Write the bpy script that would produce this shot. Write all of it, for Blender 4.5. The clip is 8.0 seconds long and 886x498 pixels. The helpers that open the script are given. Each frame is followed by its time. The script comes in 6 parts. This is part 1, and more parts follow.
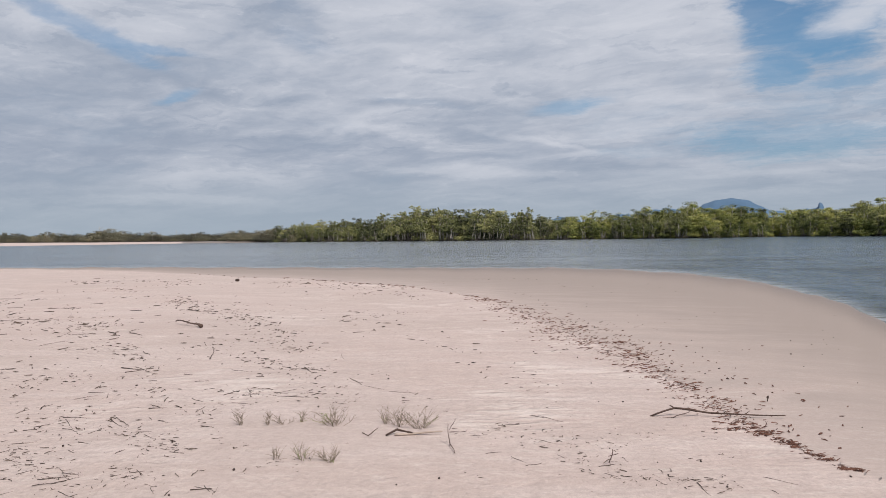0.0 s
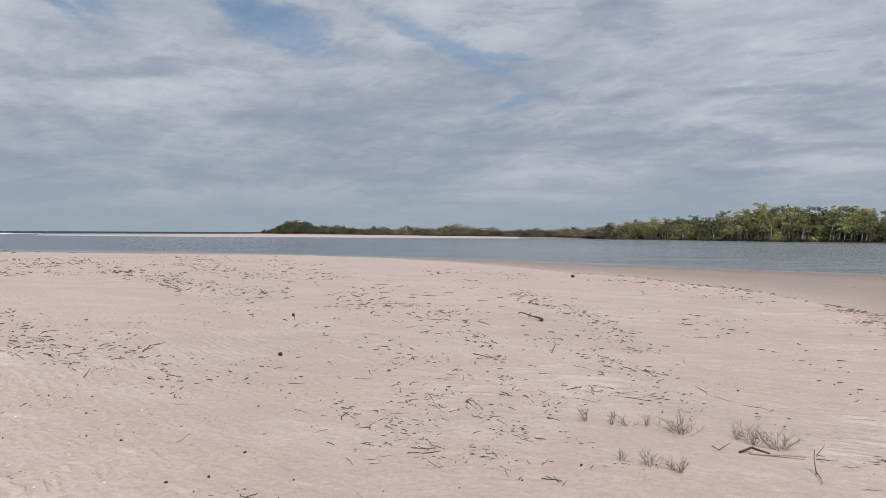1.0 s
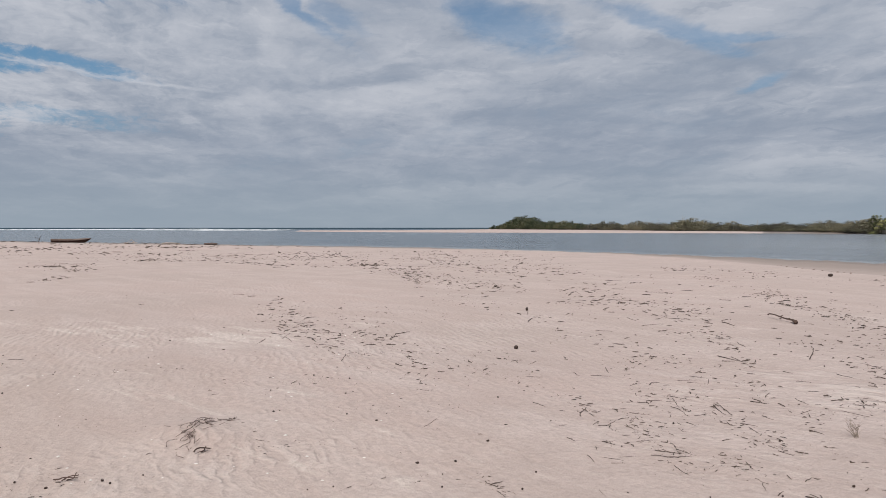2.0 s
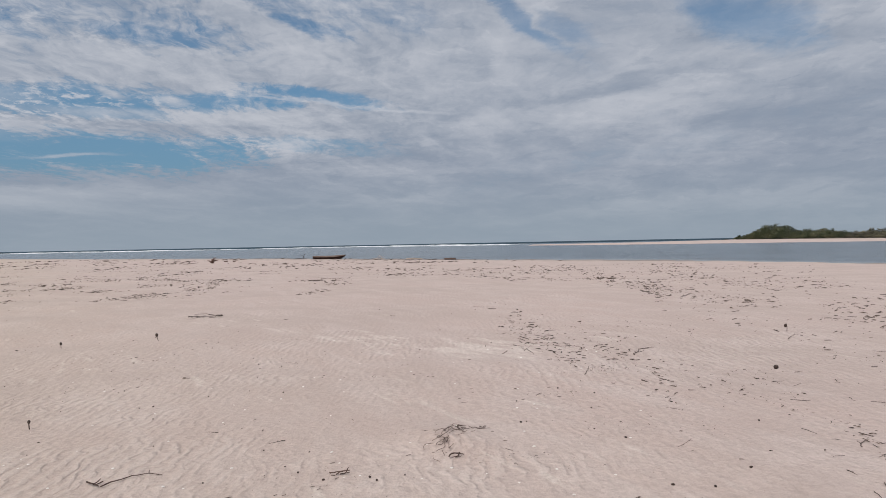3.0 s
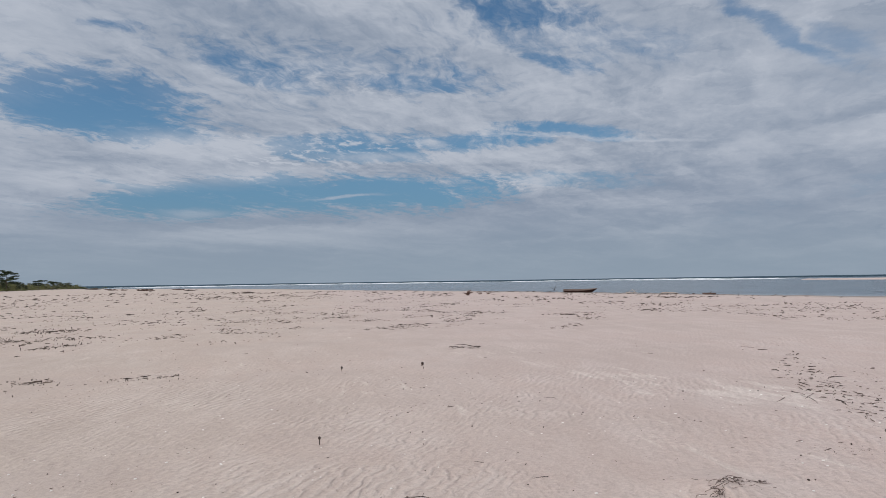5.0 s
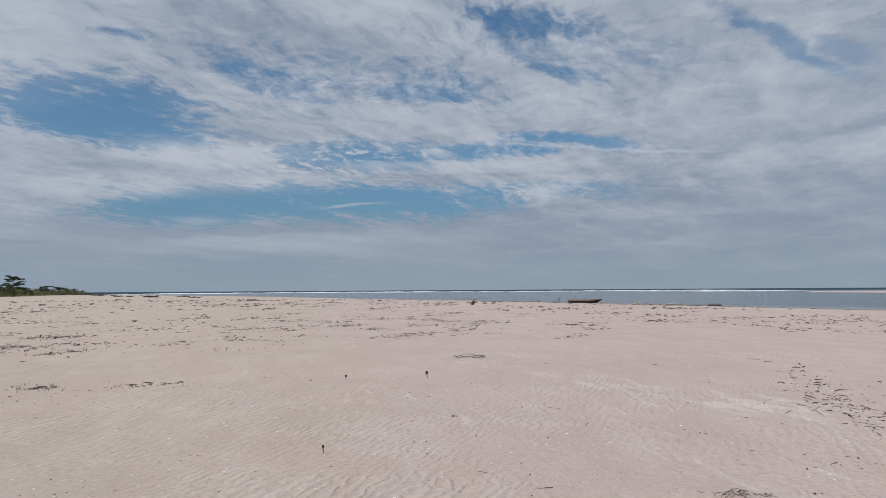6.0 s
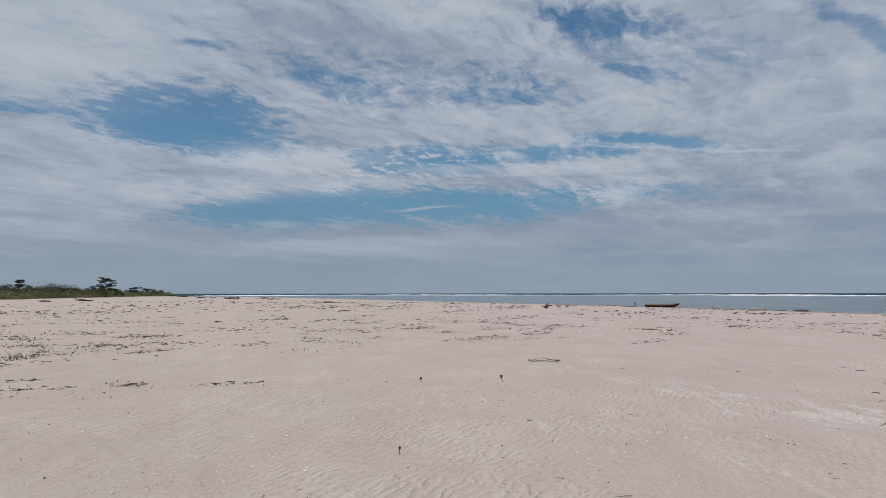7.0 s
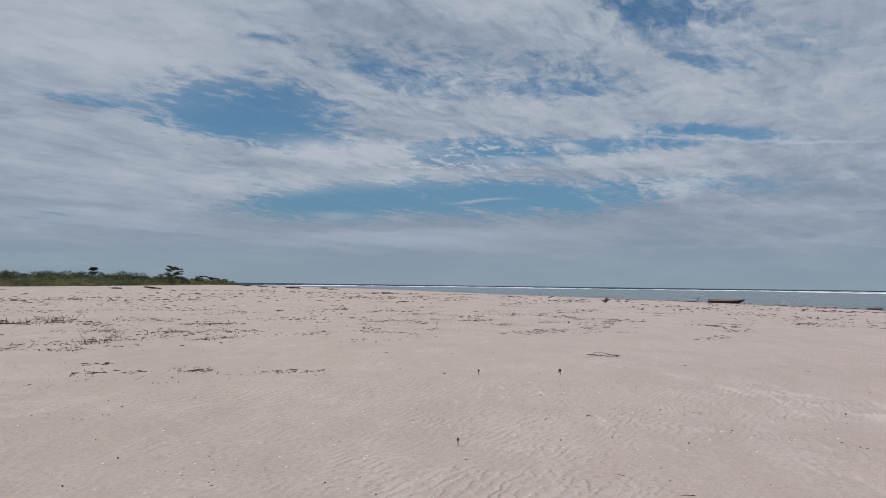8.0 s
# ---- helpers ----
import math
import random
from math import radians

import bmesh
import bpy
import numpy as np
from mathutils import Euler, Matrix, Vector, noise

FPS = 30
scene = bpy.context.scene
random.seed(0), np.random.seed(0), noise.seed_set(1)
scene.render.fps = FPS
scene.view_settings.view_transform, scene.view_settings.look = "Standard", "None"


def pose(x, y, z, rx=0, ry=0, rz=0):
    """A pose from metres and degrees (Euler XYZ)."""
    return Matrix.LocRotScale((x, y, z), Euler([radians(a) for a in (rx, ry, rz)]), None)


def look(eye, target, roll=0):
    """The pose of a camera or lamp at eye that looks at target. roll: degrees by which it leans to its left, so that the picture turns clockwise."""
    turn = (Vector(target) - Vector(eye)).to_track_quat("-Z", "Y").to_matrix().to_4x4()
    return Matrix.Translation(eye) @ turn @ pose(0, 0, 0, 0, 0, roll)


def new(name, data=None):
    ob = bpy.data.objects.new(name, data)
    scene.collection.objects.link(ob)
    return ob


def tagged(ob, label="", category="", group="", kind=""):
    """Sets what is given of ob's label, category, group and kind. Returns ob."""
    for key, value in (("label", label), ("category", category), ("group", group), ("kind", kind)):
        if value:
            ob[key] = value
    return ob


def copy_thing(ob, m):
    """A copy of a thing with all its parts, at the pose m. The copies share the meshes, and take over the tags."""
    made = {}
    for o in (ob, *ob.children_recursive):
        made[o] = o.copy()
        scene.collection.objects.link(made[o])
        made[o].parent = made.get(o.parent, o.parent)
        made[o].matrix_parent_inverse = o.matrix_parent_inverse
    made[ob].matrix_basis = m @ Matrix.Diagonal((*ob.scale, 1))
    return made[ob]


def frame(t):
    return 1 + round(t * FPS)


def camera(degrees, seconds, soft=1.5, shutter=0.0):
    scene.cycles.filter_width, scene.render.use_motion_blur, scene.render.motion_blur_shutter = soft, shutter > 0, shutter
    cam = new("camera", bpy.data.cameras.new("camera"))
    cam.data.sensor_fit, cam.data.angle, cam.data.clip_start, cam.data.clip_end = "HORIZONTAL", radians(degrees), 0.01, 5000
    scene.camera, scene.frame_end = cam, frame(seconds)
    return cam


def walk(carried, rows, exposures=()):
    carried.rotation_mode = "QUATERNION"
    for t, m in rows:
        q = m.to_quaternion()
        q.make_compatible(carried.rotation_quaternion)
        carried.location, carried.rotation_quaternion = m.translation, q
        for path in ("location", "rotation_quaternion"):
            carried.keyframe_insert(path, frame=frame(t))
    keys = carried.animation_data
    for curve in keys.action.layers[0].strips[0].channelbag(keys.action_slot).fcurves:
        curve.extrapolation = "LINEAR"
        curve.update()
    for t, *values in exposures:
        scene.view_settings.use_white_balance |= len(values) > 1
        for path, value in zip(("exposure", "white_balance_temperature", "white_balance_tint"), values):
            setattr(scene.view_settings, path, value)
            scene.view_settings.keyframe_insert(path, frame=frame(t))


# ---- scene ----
# ---------- camera and its walk ----------
cam = camera(62.04, 8.0, 0.55)
PATH = [
    (0.0, -0.000, -0.000, 2.067, 88.85, 0.74, 0.00),
    (0.5, -0.067, -0.007, 2.091, 88.99, 0.46, 12.27),
    (1.0, -0.134, -0.030, 2.096, 88.72, -0.25, 25.38),
    (1.5, -0.180, -0.057, 2.090, 88.39, -0.39, 35.05),
    (2.0, -0.214, -0.084, 2.095, 88.32, 0.01, 42.96),
    (2.2, -0.231, -0.101, 2.089, 88.26, 0.36, 47.42),
    (3.3, -0.284, -0.179, 2.087, 89.99, 1.06, 64.65),
    (3.5, -0.289, -0.192, 2.097, 90.10, 0.97, 67.16),
    (4.0, -0.302, -0.230, 2.099, 90.69, 1.03, 74.48),
    (4.5, -0.308, -0.252, 2.109, 91.74, 1.22, 78.68),
    (5.0, -0.309, -0.260, 2.112, 92.46, 0.86, 80.15),
    (5.2, -0.310, -0.263, 2.105, 92.80, 0.84, 80.62),
    (6.3, -0.310, -0.263, 2.111, 93.36, 0.10, 80.64),
    (6.5, -0.311, -0.270, 2.103, 93.29, 0.11, 81.95),
    (7.0, -0.313, -0.293, 2.113, 93.43, 0.05, 86.17),
    (7.5, -0.314, -0.307, 2.118, 93.46, 0.08, 88.81),
    (8.0, -0.314, -0.317, 2.117, 92.79, -0.73, 90.62),
]
EXPOSURES = [(0.0, 0.02, 6450, 10), (1.0, -0.14, 6430, 9), (1.5, -0.17, 6430, 9), (3.5, -0.29, 6350, 9), (5.0, -0.32, 6150, 8), (6.5, -0.34, 6120, 6.5), (8.0, -0.39, 6050, 5.5)]
walk(cam, [(r[0], pose(*r[1:])) for r in PATH], EXPOSURES)

# ---------- node helpers ----------


class Nodes:
    """Short hand for building one node tree."""

    def __init__(self, tree):
        self.t = tree
        tree.nodes.clear()

    def add(self, kind, props=None, **inputs):
        n = self.t.nodes.new(kind)
        for k, v in (props or {}).items():
            setattr(n, k, v)
        for k, v in inputs.items():
            key = int(k[1:]) if k[0] == "i" and k[1:].isdigit() else k.replace("_", " ")
            self.put(n.inputs[key], v)
        return n

    def put(self, socket, v):
        if isinstance(v, bpy.types.NodeSocket):
            self.t.links.new(v, socket)
        elif isinstance(v, bpy.types.Node):
            self.t.links.new(v.outputs[0], socket)
        else:
            socket.default_value = v

    def math(self, op, a, b=0.0, c=0.0, clamp=False):
        return self.add("ShaderNodeMath", {"operation": op, "use_clamp": clamp}, i0=a, i1=b, i2=c).outputs[0]

    def span(self, v, a, b, lo=0.0, hi=1.0, smooth=True):
        n = self.add("ShaderNodeMapRange", {"interpolation_type": "SMOOTHSTEP" if smooth else "LINEAR"})
        for k, x in zip(("Value", "From Min", "From Max", "To Min", "To Max"), (v, a, b, lo, hi)):
            self.put(n.inputs[k], x)
        return n.outputs[0]

    def mix(self, f, a, b, mode="MIX"):
        n = self.add("ShaderNodeMix", {"data_type": "RGBA", "blend_type": mode})
        self.put(n.inputs[0], f)
        self.put(n.inputs[6], a)
        self.put(n.inputs[7], b)
        return n.outputs[2]

    def noise(self, vec, scale, detail=4.0, rough=0.55, dist=0.0):
        return self.add("ShaderNodeTexNoise", None, Vector=vec, Scale=scale, Detail=detail, Roughness=rough, Distortion=dist).outputs[0]

    def place(self, vec, loc=(0, 0, 0), rot=(0, 0, 0), scale=(1, 1, 1), kind="POINT"):
        return self.add("ShaderNodeMapping", {"vector_type": kind}, Vector=vec, Location=loc, Rotation=rot, Scale=scale).outputs[0]


def rgb(r, g, b):
    return (r, g, b, 1.0)


def material(name):
    m = bpy.data.materials.new(name)
    m.use_nodes = True
    n = Nodes(m.node_tree)
    out = n.add("ShaderNodeOutputMaterial")
    bsdf = n.add("ShaderNodeBsdfPrincipled")
    n.put(out.inputs[0], bsdf)
    return m, n, bsdf


# ---------- sky, sun ----------
SUN_EL, SUN_AZ = 56.0, -150.0   # degrees; azimuth counted to the left of the first view
world = bpy.data.worlds.new("world")
scene.world = world
world.use_nodes = True
w = Nodes(world.node_tree)
sky = w.add("ShaderNodeTexSky", {"sky_type": "NISHITA", "sun_disc": False, "sun_elevation": radians(SUN_EL),
                                 "sun_rotation": radians(-SUN_AZ), "air_density": 1.0, "dust_density": 0.6, "ozone_density": 1.6})
way = w.add("ShaderNodeTexCoord").outputs["Generated"]
sep = w.add("ShaderNodeSeparateXYZ", None, i0=way)
sx, sy, sz = sep.outputs
azim = w.math("MULTIPLY", w.math("ARCTAN2", w.math("MULTIPLY", sx, -1.0), sy), 57.2958)
elev = w.math("MULTIPLY", w.math("ARCSINE", sz), 57.2958)
# the cloud sheet seen in perspective: a plane far overhead, with fibres combed towards one bearing
lift = w.math("ADD", w.math("MAXIMUM", sz, 0.0), 0.10)
plane = w.add("ShaderNodeCombineXYZ", None, i0=w.math("DIVIDE", sx, lift), i1=w.math("DIVIDE", sy, lift), i2=0.0).outputs[0]
flat = w.add("ShaderNodeCombineXYZ", None, i0=azim, i1=elev, i2=0.0).outputs[0]
COMB = radians(143)
curl = w.add("ShaderNodeTexNoise", None, Vector=plane, Scale=1.6, Detail=5.0, Roughness=0.6).outputs["Color"]
curl = w.add("ShaderNodeVectorMath", {"operation": "MULTIPLY_ADD"}, i0=curl, i1=(0.34, 0.34, 0.0), i2=plane).outputs[0]
fibre = w.noise(w.place(curl, rot=(0, 0, COMB), scale=(2.6, 0.62, 1), kind="TEXTURE"), 2.6, 11.0, 0.66, 0.25)
hair = w.noise(w.place(curl, loc=(4, 1, 0), rot=(0, 0, COMB + 0.25), scale=(2.2, 0.5, 1), kind="TEXTURE"), 9.0, 7.0, 0.7, 0.4)
broad = w.noise(w.place(curl, loc=(2, 5, 0), rot=(0, 0, COMB - 0.2), scale=(1.9, 0.9, 1), kind="TEXTURE"), 1.1, 6.0, 0.58, 0.3)
lump = w.noise(w.place(curl, loc=(3, 7, 0), rot=(0, 0, COMB), scale=(1.5, 1, 1), kind="TEXTURE"), 4.2, 8.0, 0.6, 0.3)
puff = w.noise(w.place(curl, loc=(1, 9, 0), rot=(0, 0, COMB), scale=(1.25, 1, 1), kind="TEXTURE"), 15.0, 5.0, 0.6, 0.2)
wob = w.add("ShaderNodeTexNoise", None, Vector=w.place(flat, scale=(0.16, 0.42, 1)), Scale=1.0, Detail=8.0, Roughness=0.62).outputs["Color"]
bent = w.add("ShaderNodeVectorMath", {"operation": "MULTIPLY_ADD"}, i0=wob, i1=(5.0, 1.5, 0.0), i2=flat).outputs[0]
bent = w.add("ShaderNodeVectorMath", {"operation": "SUBTRACT"}, i0=bent, i1=(2.5, 0.75, 0.0)).outputs[0]
# soft heaps over the channel, without the combed look
billow = w.add("ShaderNodeVectorMath", {"operation": "MULTIPLY_ADD"}, i0=wob, i1=(9.0, 3.0, 0.0), i2=flat).outputs[0]
# level bars low in the sky, thin in height and long in bearing
bars = w.noise(w.place(billow, scale=(0.07, 0.55, 1)), 1.0, 6.0, 0.55, 0.35)
heap = w.noise(w.place(billow, loc=(3.3, 1.1, 0), rot=(0, 0, 0.06), scale=(0.075, 0.25, 1)), 1.0, 10.0, 0.64, 0.2)
wisp = w.noise(w.place(billow, loc=(8.2, 2.4, 0), rot=(0, 0, -0.03), scale=(0.22, 1.15, 1)), 1.0, 6.0, 0.6, 0.3)
wisp = w.math("MULTIPLY", w.math("SUBTRACT", w.span(wisp, 0.55, 0.68), w.span(wisp, 0.45, 0.34)), w.span(heap, 0.40, 0.6, 0.35, 1.0))
fray = w.math("ADD", w.math("MULTIPLY_ADD", fibre, 0.8, -0.4), w.math("MULTIPLY_ADD", puff, 0.5, -0.25))
masks = {"opening": None, "bank": None, "flock": None, "shade": None, "last": None}


def patch(kind, az0, el0, half_w, half_h, tilt, much, inner, outer):
    """A soft ellipse in the sky, by bearing and height in degrees, with frayed edges."""
    # each patch waits for the one before it, which keeps the shader's memory small
    start = bent if masks["last"] is None else w.add("ShaderNodeVectorMath", {"operation": "MULTIPLY_ADD"}, i0=masks["last"], i1=(1e-7, 0.0, 0.0), i2=bent).outputs[0]
    local = w.place(start, loc=(az0, el0, 0), rot=(0, 0, radians(tilt)), scale=(half_w, half_h, 1), kind="TEXTURE")
    away = w.add("ShaderNodeVectorMath", {"operation": "LENGTH"}, i0=local).outputs["Value"]
    one = w.span(w.math("ADD", away, fray), inner, outer, much, 0.0)
    masks[kind] = one if masks[kind] is None else w.math("MAXIMUM", masks[kind], one)
    masks["last"] = masks[kind]


def opening(az0, el0, half_w, half_h, tilt, much):
    """A hole in the cloud that shows blue sky."""
    patch("opening", az0, el0, half_w * 1.12, half_h * 1.2, tilt, much, 0.35, 1.5)


def bank(az0, el0, half_w, half_h, tilt, much):
    """Thick bright cloud."""
    patch("bank", az0, el0, half_w * 1.05, half_h * 1.15, tilt, much, 0.3, 1.6)


def flock(az0, el0, half_w, half_h, tilt, much):
    """A field of small separate puffs."""
    patch("flock", az0, el0, half_w, half_h, tilt, much, 0.4, 1.4)


opening(105.3, 12.5, 7.6, 1.99, 4, 1.00)
opening(115.1, 12.5, 4.8, 0.47, 0, 0.65)
opening(101.5, 11.2, 2.6, 0.59, 7, 0.60)
opening(97.0, 6.4, 9.5, 1.30, -4, 1.00)
opening(85.6, 6.7, 10.4, 1.39, -2, 1.00)
opening(86.5, 10.4, 6.6, 1.21, 0, 0.85)
opening(77.4, 10.7, 5.4, 0.67, -1, 0.80)
opening(70.1, 11.2, 5.9, 0.44, 7, 0.85)
opening(71.7, 7.8, 6.7, 0.45, 2, 0.55)
opening(67.3, 7.2, 4.1, 0.44, 5, 0.50)
opening(104.2, 18.0, 1.9, 0.40, -0, 0.40)
opening(73.7, 20.1, 5.4, 1.5, 10, 0.8)
opening(70.7, 16.3, 3.2, 0.6, 13, 0.7)
opening(83.0, 15.1, 4.8, 0.8, 3, 0.7)
opening(93.7, 15.7, 5.6, 1.1, 13, 0.6)
opening(97.1, 12.0, 2.6, 0.34, 13, 0.45)
opening(119.1, 4.4, 2.0, 0.23, -1, 0.55)
opening(55.4, 17.3, 5.5, 0.61, 33, 0.90)
opening(74.0, 19.4, 4.8, 0.87, 7, 0.55)
opening(75.2, 11.2, 4.1, 0.52, 3, 0.55)
opening(38.0, 15.2, 4.3, 1.42, 17, 0.85)
opening(51.0, 15.9, 2.5, 0.67, 37, 0.60)
opening(26.1, 14.5, 5.2, 0.74, 22, 0.90)
opening(21.3, 13.4, 3.3, 0.29, 4, 0.75)
opening(20.1, 10.1, 1.6, 0.38, -19, 0.80)
opening(1.7, 10.1, 4.1, 0.31, 7, 0.35)
opening(10.7, 15.6, 2.5, 1.53, 22, 0.30)
opening(-9.5, 9.6, 2.5, 0.46, -6, 0.75)
opening(-26.7, 13.2, 4.0, 2.1, 7, 1.00)
opening(-23.3, 15.2, 1.8, 1.27, 35, 0.90)
opening(-24.6, 11.3, 2.4, 1.3, 6, 0.9)
opening(-28.4, 10.1, 3.7, 0.41, -3, 0.65)
opening(-26.0, 6.4, 7.1, 1.4, 0, 0.75)
opening(-17.3, 6.0, 6.0, 0.50, -0, 0.25)
opening(28.7, 15.3, 2.0, 0.37, 9, 0.50)
opening(87.9, 16.2, 11.0, 1.87, 5, 0.50)
opening(70.9, 18.3, 10.3, 1.72, 10, 0.50)
opening(-28.1, 7.9, 5.5, 2.26, 5, 0.45)
bank(116.4, 7.4, 9.3, 2.36, 0, 0.45)
bank(120.2, 16.4, 5.5, 2.88, -9, 0.50)
bank(98.0, 10.0, 6.9, 1.03, -3, 0.90)
bank(105.6, 7.6, 13.4, 0.84, -3, 0.80)
bank(85.0, 11.1, 1.1, 0.30, 10, 0.90)
bank(80.8, 10.7, 1.3, 0.34, 13, 0.90)
bank(72.5, 7.7, 1.8, 0.41, 2, 0.90)
bank(88.2, 6.5, 2.7, 0.13, -3, 0.60)
bank(69.0, 10.7, 8.0, 0.12, 4, 0.80)
bank(79.6, 9.6, 12.6, 0.43, 0, 0.70)
bank(90.1, 13.3, 10.1, 1.70, 6, 0.5)
bank(-29.1, 14.0, 2.4, 0.81, -12, 0.90)
bank(-0.8, 4.9, 6.1, 0.39, 2, 0.80)
bank(21.5, 2.7, 6.1, 0.33, -0, 0.70)
bank(5.7, 8.2, 3.0, 0.38, 5, 0.50)
bank(-22.7, 3.7, 3.7, 0.40, -1, 0.50)
bank(-7.8, 7.0, 3.9, 0.21, 12, 0.55)
bank(-14.6, 14.5, 9.0, 2.35, 9, 0.3)
bank(-14.5, 8.8, 7.2, 2.0, -2, 0.35)
bank(115.3, 17.2, 11.0, 3.40, -3, 0.60)
bank(116.8, 9.3, 9.2, 2.35, 6, 0.40)
bank(70.9, 13.7, 11.0, 1.19, 9, 0.25)
bank(55.4, 4.8, 8.5, 0.97, -1, 0.35)
bank(51.0, 9.6, 9.5, 0.76, -2, 0.40)
bank(70.2, 14.0, 7.7, 1.53, 3, 0.3)
bank(72.7, 7.6, 1.6, 0.39, 0, 0.70)
bank(98.7, 5.2, 2.2, 0.30, -1, 0.60)
bank(96.5, 3.6, 14.9, 0.70, -1, 0.40)
flock(94.5, 10.0, 10.5, 1.38, 2, 1.00)
flock(87.8, 10.6, 5.7, 1.03, 5, 0.90)
flock(81.3, 10.7, 2.6, 0.51, 11, 0.80)
flock(88.8, 14.8, 7.9, 1.68, 7, 0.45)
flock(73.7, 7.6, 4.4, 0.58, 2, 0.60)
flock(90.4, 9.9, 8.1, 1.58, 2, 0.60)


def shade(az0, el0, half_w, half_h, tilt, much):
    """The grey underside of thick cloud."""
    patch("shade", az0, el0, half_w, half_h, tilt, much, 0.4, 1.5)


shade(-23.1, 3.5, 3.3, 0.52, 0, 1.00)
shade(11.2, 15.8, 3.3, 1.82, 17, 0.80)
shade(22.0, 11.7, 5.9, 0.71, 12, 0.60)
shade(0.9, 10.0, 5.7, 0.38, 3, 0.70)
shade(19.1, 6.6, 11.6, 1.23, 2, 0.50)
shade(-10.3, 5.2, 3.8, 0.51, -1, 0.50)
shade(29.1, 7.0, 12.9, 1.72, 2, 0.50)
shade(31.8, 9.1, 11.9, 2.47, -7, 0.50)
shade(27.8, 13.2, 7.7, 0.77, 5, 0.50)
shade(70.9, 9.5, 6.2, 0.49, -4, 0.50)
shade(120.1, 11.6, 4.4, 0.68, -2, 0.60)
shade(120.8, 14.1, 4.0, 0.74, 2, 0.40)
shade(47.3, 11.6, 6.9, 0.56, -9, 0.80)
shade(46.7, 4.4, 17.0, 1.09, 0, 0.40)
gap, thick = masks["opening"], masks["bank"]
low = w.span(elev, 2.0, 11.0, 1.0, 0.0)
# the combed streaks are strong over the sea and faint over the channel
combed = w.math("MULTIPLY", w.span(azim, 45.0, 74.0, 0.10, 0.72), w.span(elev, 4.0, 10.0, 0.3, 1.0))
combed = w.math("MULTIPLY", combed, w.span(azim, 102.0, 113.0, 1.0, 0.55))
strand = w.math("MULTIPLY", w.math("ADD", w.math("MULTIPLY_ADD", fibre, 1.0, -0.5), w.math("MULTIPLY_ADD", hair, 0.5, -0.25)), combed)
strand = w.math("ADD", strand, w.math("MULTIPLY", w.math("MULTIPLY_ADD", heap, 1.0, -0.5), w.span(azim, 45.0, 74.0, 0.36, 0.12)))
grainy = w.math("MULTIPLY", w.math("MULTIPLY_ADD", puff, 1.0, -0.5), combed)
body = w.math("ADD", w.math("MULTIPLY_ADD", broad, 0.7, 0.62), w.math("MULTIPLY", strand, 1.1))
body = w.span(w.math("ADD", body, w.math("MULTIPLY", grainy, 0.5)), 0.42, 0.88)
weave = w.math("ADD", w.math("ADD", w.math("MULTIPLY_ADD", fibre, 0.9, -0.45), w.math("MULTIPLY_ADD", hair, 0.6, -0.3)), w.math("MULTIPLY_ADD", puff, 0.6, -0.3))
crisp = w.span(azim, 48.0, 76.0)
weave = w.math("ADD", w.math("MULTIPLY", weave, w.math("MULTIPLY_ADD", crisp, 0.75, 0.25)), w.math("MULTIPLY", w.math("MULTIPLY_ADD", heap, 1.6, -0.8), w.math("SUBTRACT", 1.0, crisp)))
frayed = w.math("SUBTRACT", gap, w.math("MULTIPLY", weave, w.math("MULTIPLY_ADD", crisp, 0.3, 0.85)))
open_now = w.math("ADD", w.math("MULTIPLY", w.span(frayed, 0.22, 0.98), crisp), w.math("MULTIPLY", w.math("MULTIPLY", w.span(frayed, 0.0, 1.2), w.span(azim, -18.0, -8.0, 1.05, 0.68)), w.math("SUBTRACT", 1.0, crisp)))
dense = w.math("MULTIPLY", body, w.math("SUBTRACT", 1.0, open_now))
cells = w.span(w.math("ADD", puff, w.math("MULTIPLY", strand, 0.25)), 0.42, 0.66)
flocked = w.math("MULTIPLY", masks["flock"], cells)
dense = w.math("MAXIMUM", dense, w.math("MAXIMUM", w.math("MULTIPLY", thick, w.span(w.math("ADD", strand, grainy), -0.3, 0.1, 0.55, 1.05)), flocked), clamp=True)
bar = w.math("MULTIPLY_ADD", bars, 1.0, -0.5)
tone = w.math("ADD", w.math("MULTIPLY", broad, 0.62), w.math("MULTIPLY", strand, 0.85))
tone = w.math("ADD", tone, w.math("MULTIPLY", bar, w.math("MULTIPLY_ADD", low, 0.4, 0.33)))
tone = w.math("ADD", tone, w.math("MAXIMUM", w.math("MULTIPLY", thick, 0.3), w.math("MULTIPLY", flocked, 0.45)))
tone = w.math("ADD", tone, w.math("MULTIPLY", grainy, 0.55))
tone = w.math("ADD", tone, w.span(elev, 2.0, 18.0, 0.22, 0.33))
tone = w.math("ADD", tone, w.math("MULTIPLY", w.math("MULTIPLY_ADD", lump, 1.0, -0.5), w.span(elev, 3.0, 9.0, 0.14, 0.55)))
tone = w.math("ADD", tone, w.math("MULTIPLY", wisp, w.span(azim, 50.0, 76.0, 0.10, 0.07)))
tone = w.math("SUBTRACT", tone, w.math("MULTIPLY", masks["shade"], 0.24))
tone = w.math("ADD", tone, w.span(azim, 40.0, 75.0, 0.03, -0.035))
tone = w.span(tone, 0.30, 0.96)
cloud = w.mix(tone, rgb(0.315, 0.365, 0.455), rgb(0.608, 0.627, 0.688))
blue = w.mix(1.0, sky.outputs[0], rgb(0.066, 0.086, 0.094), "MULTIPLY")
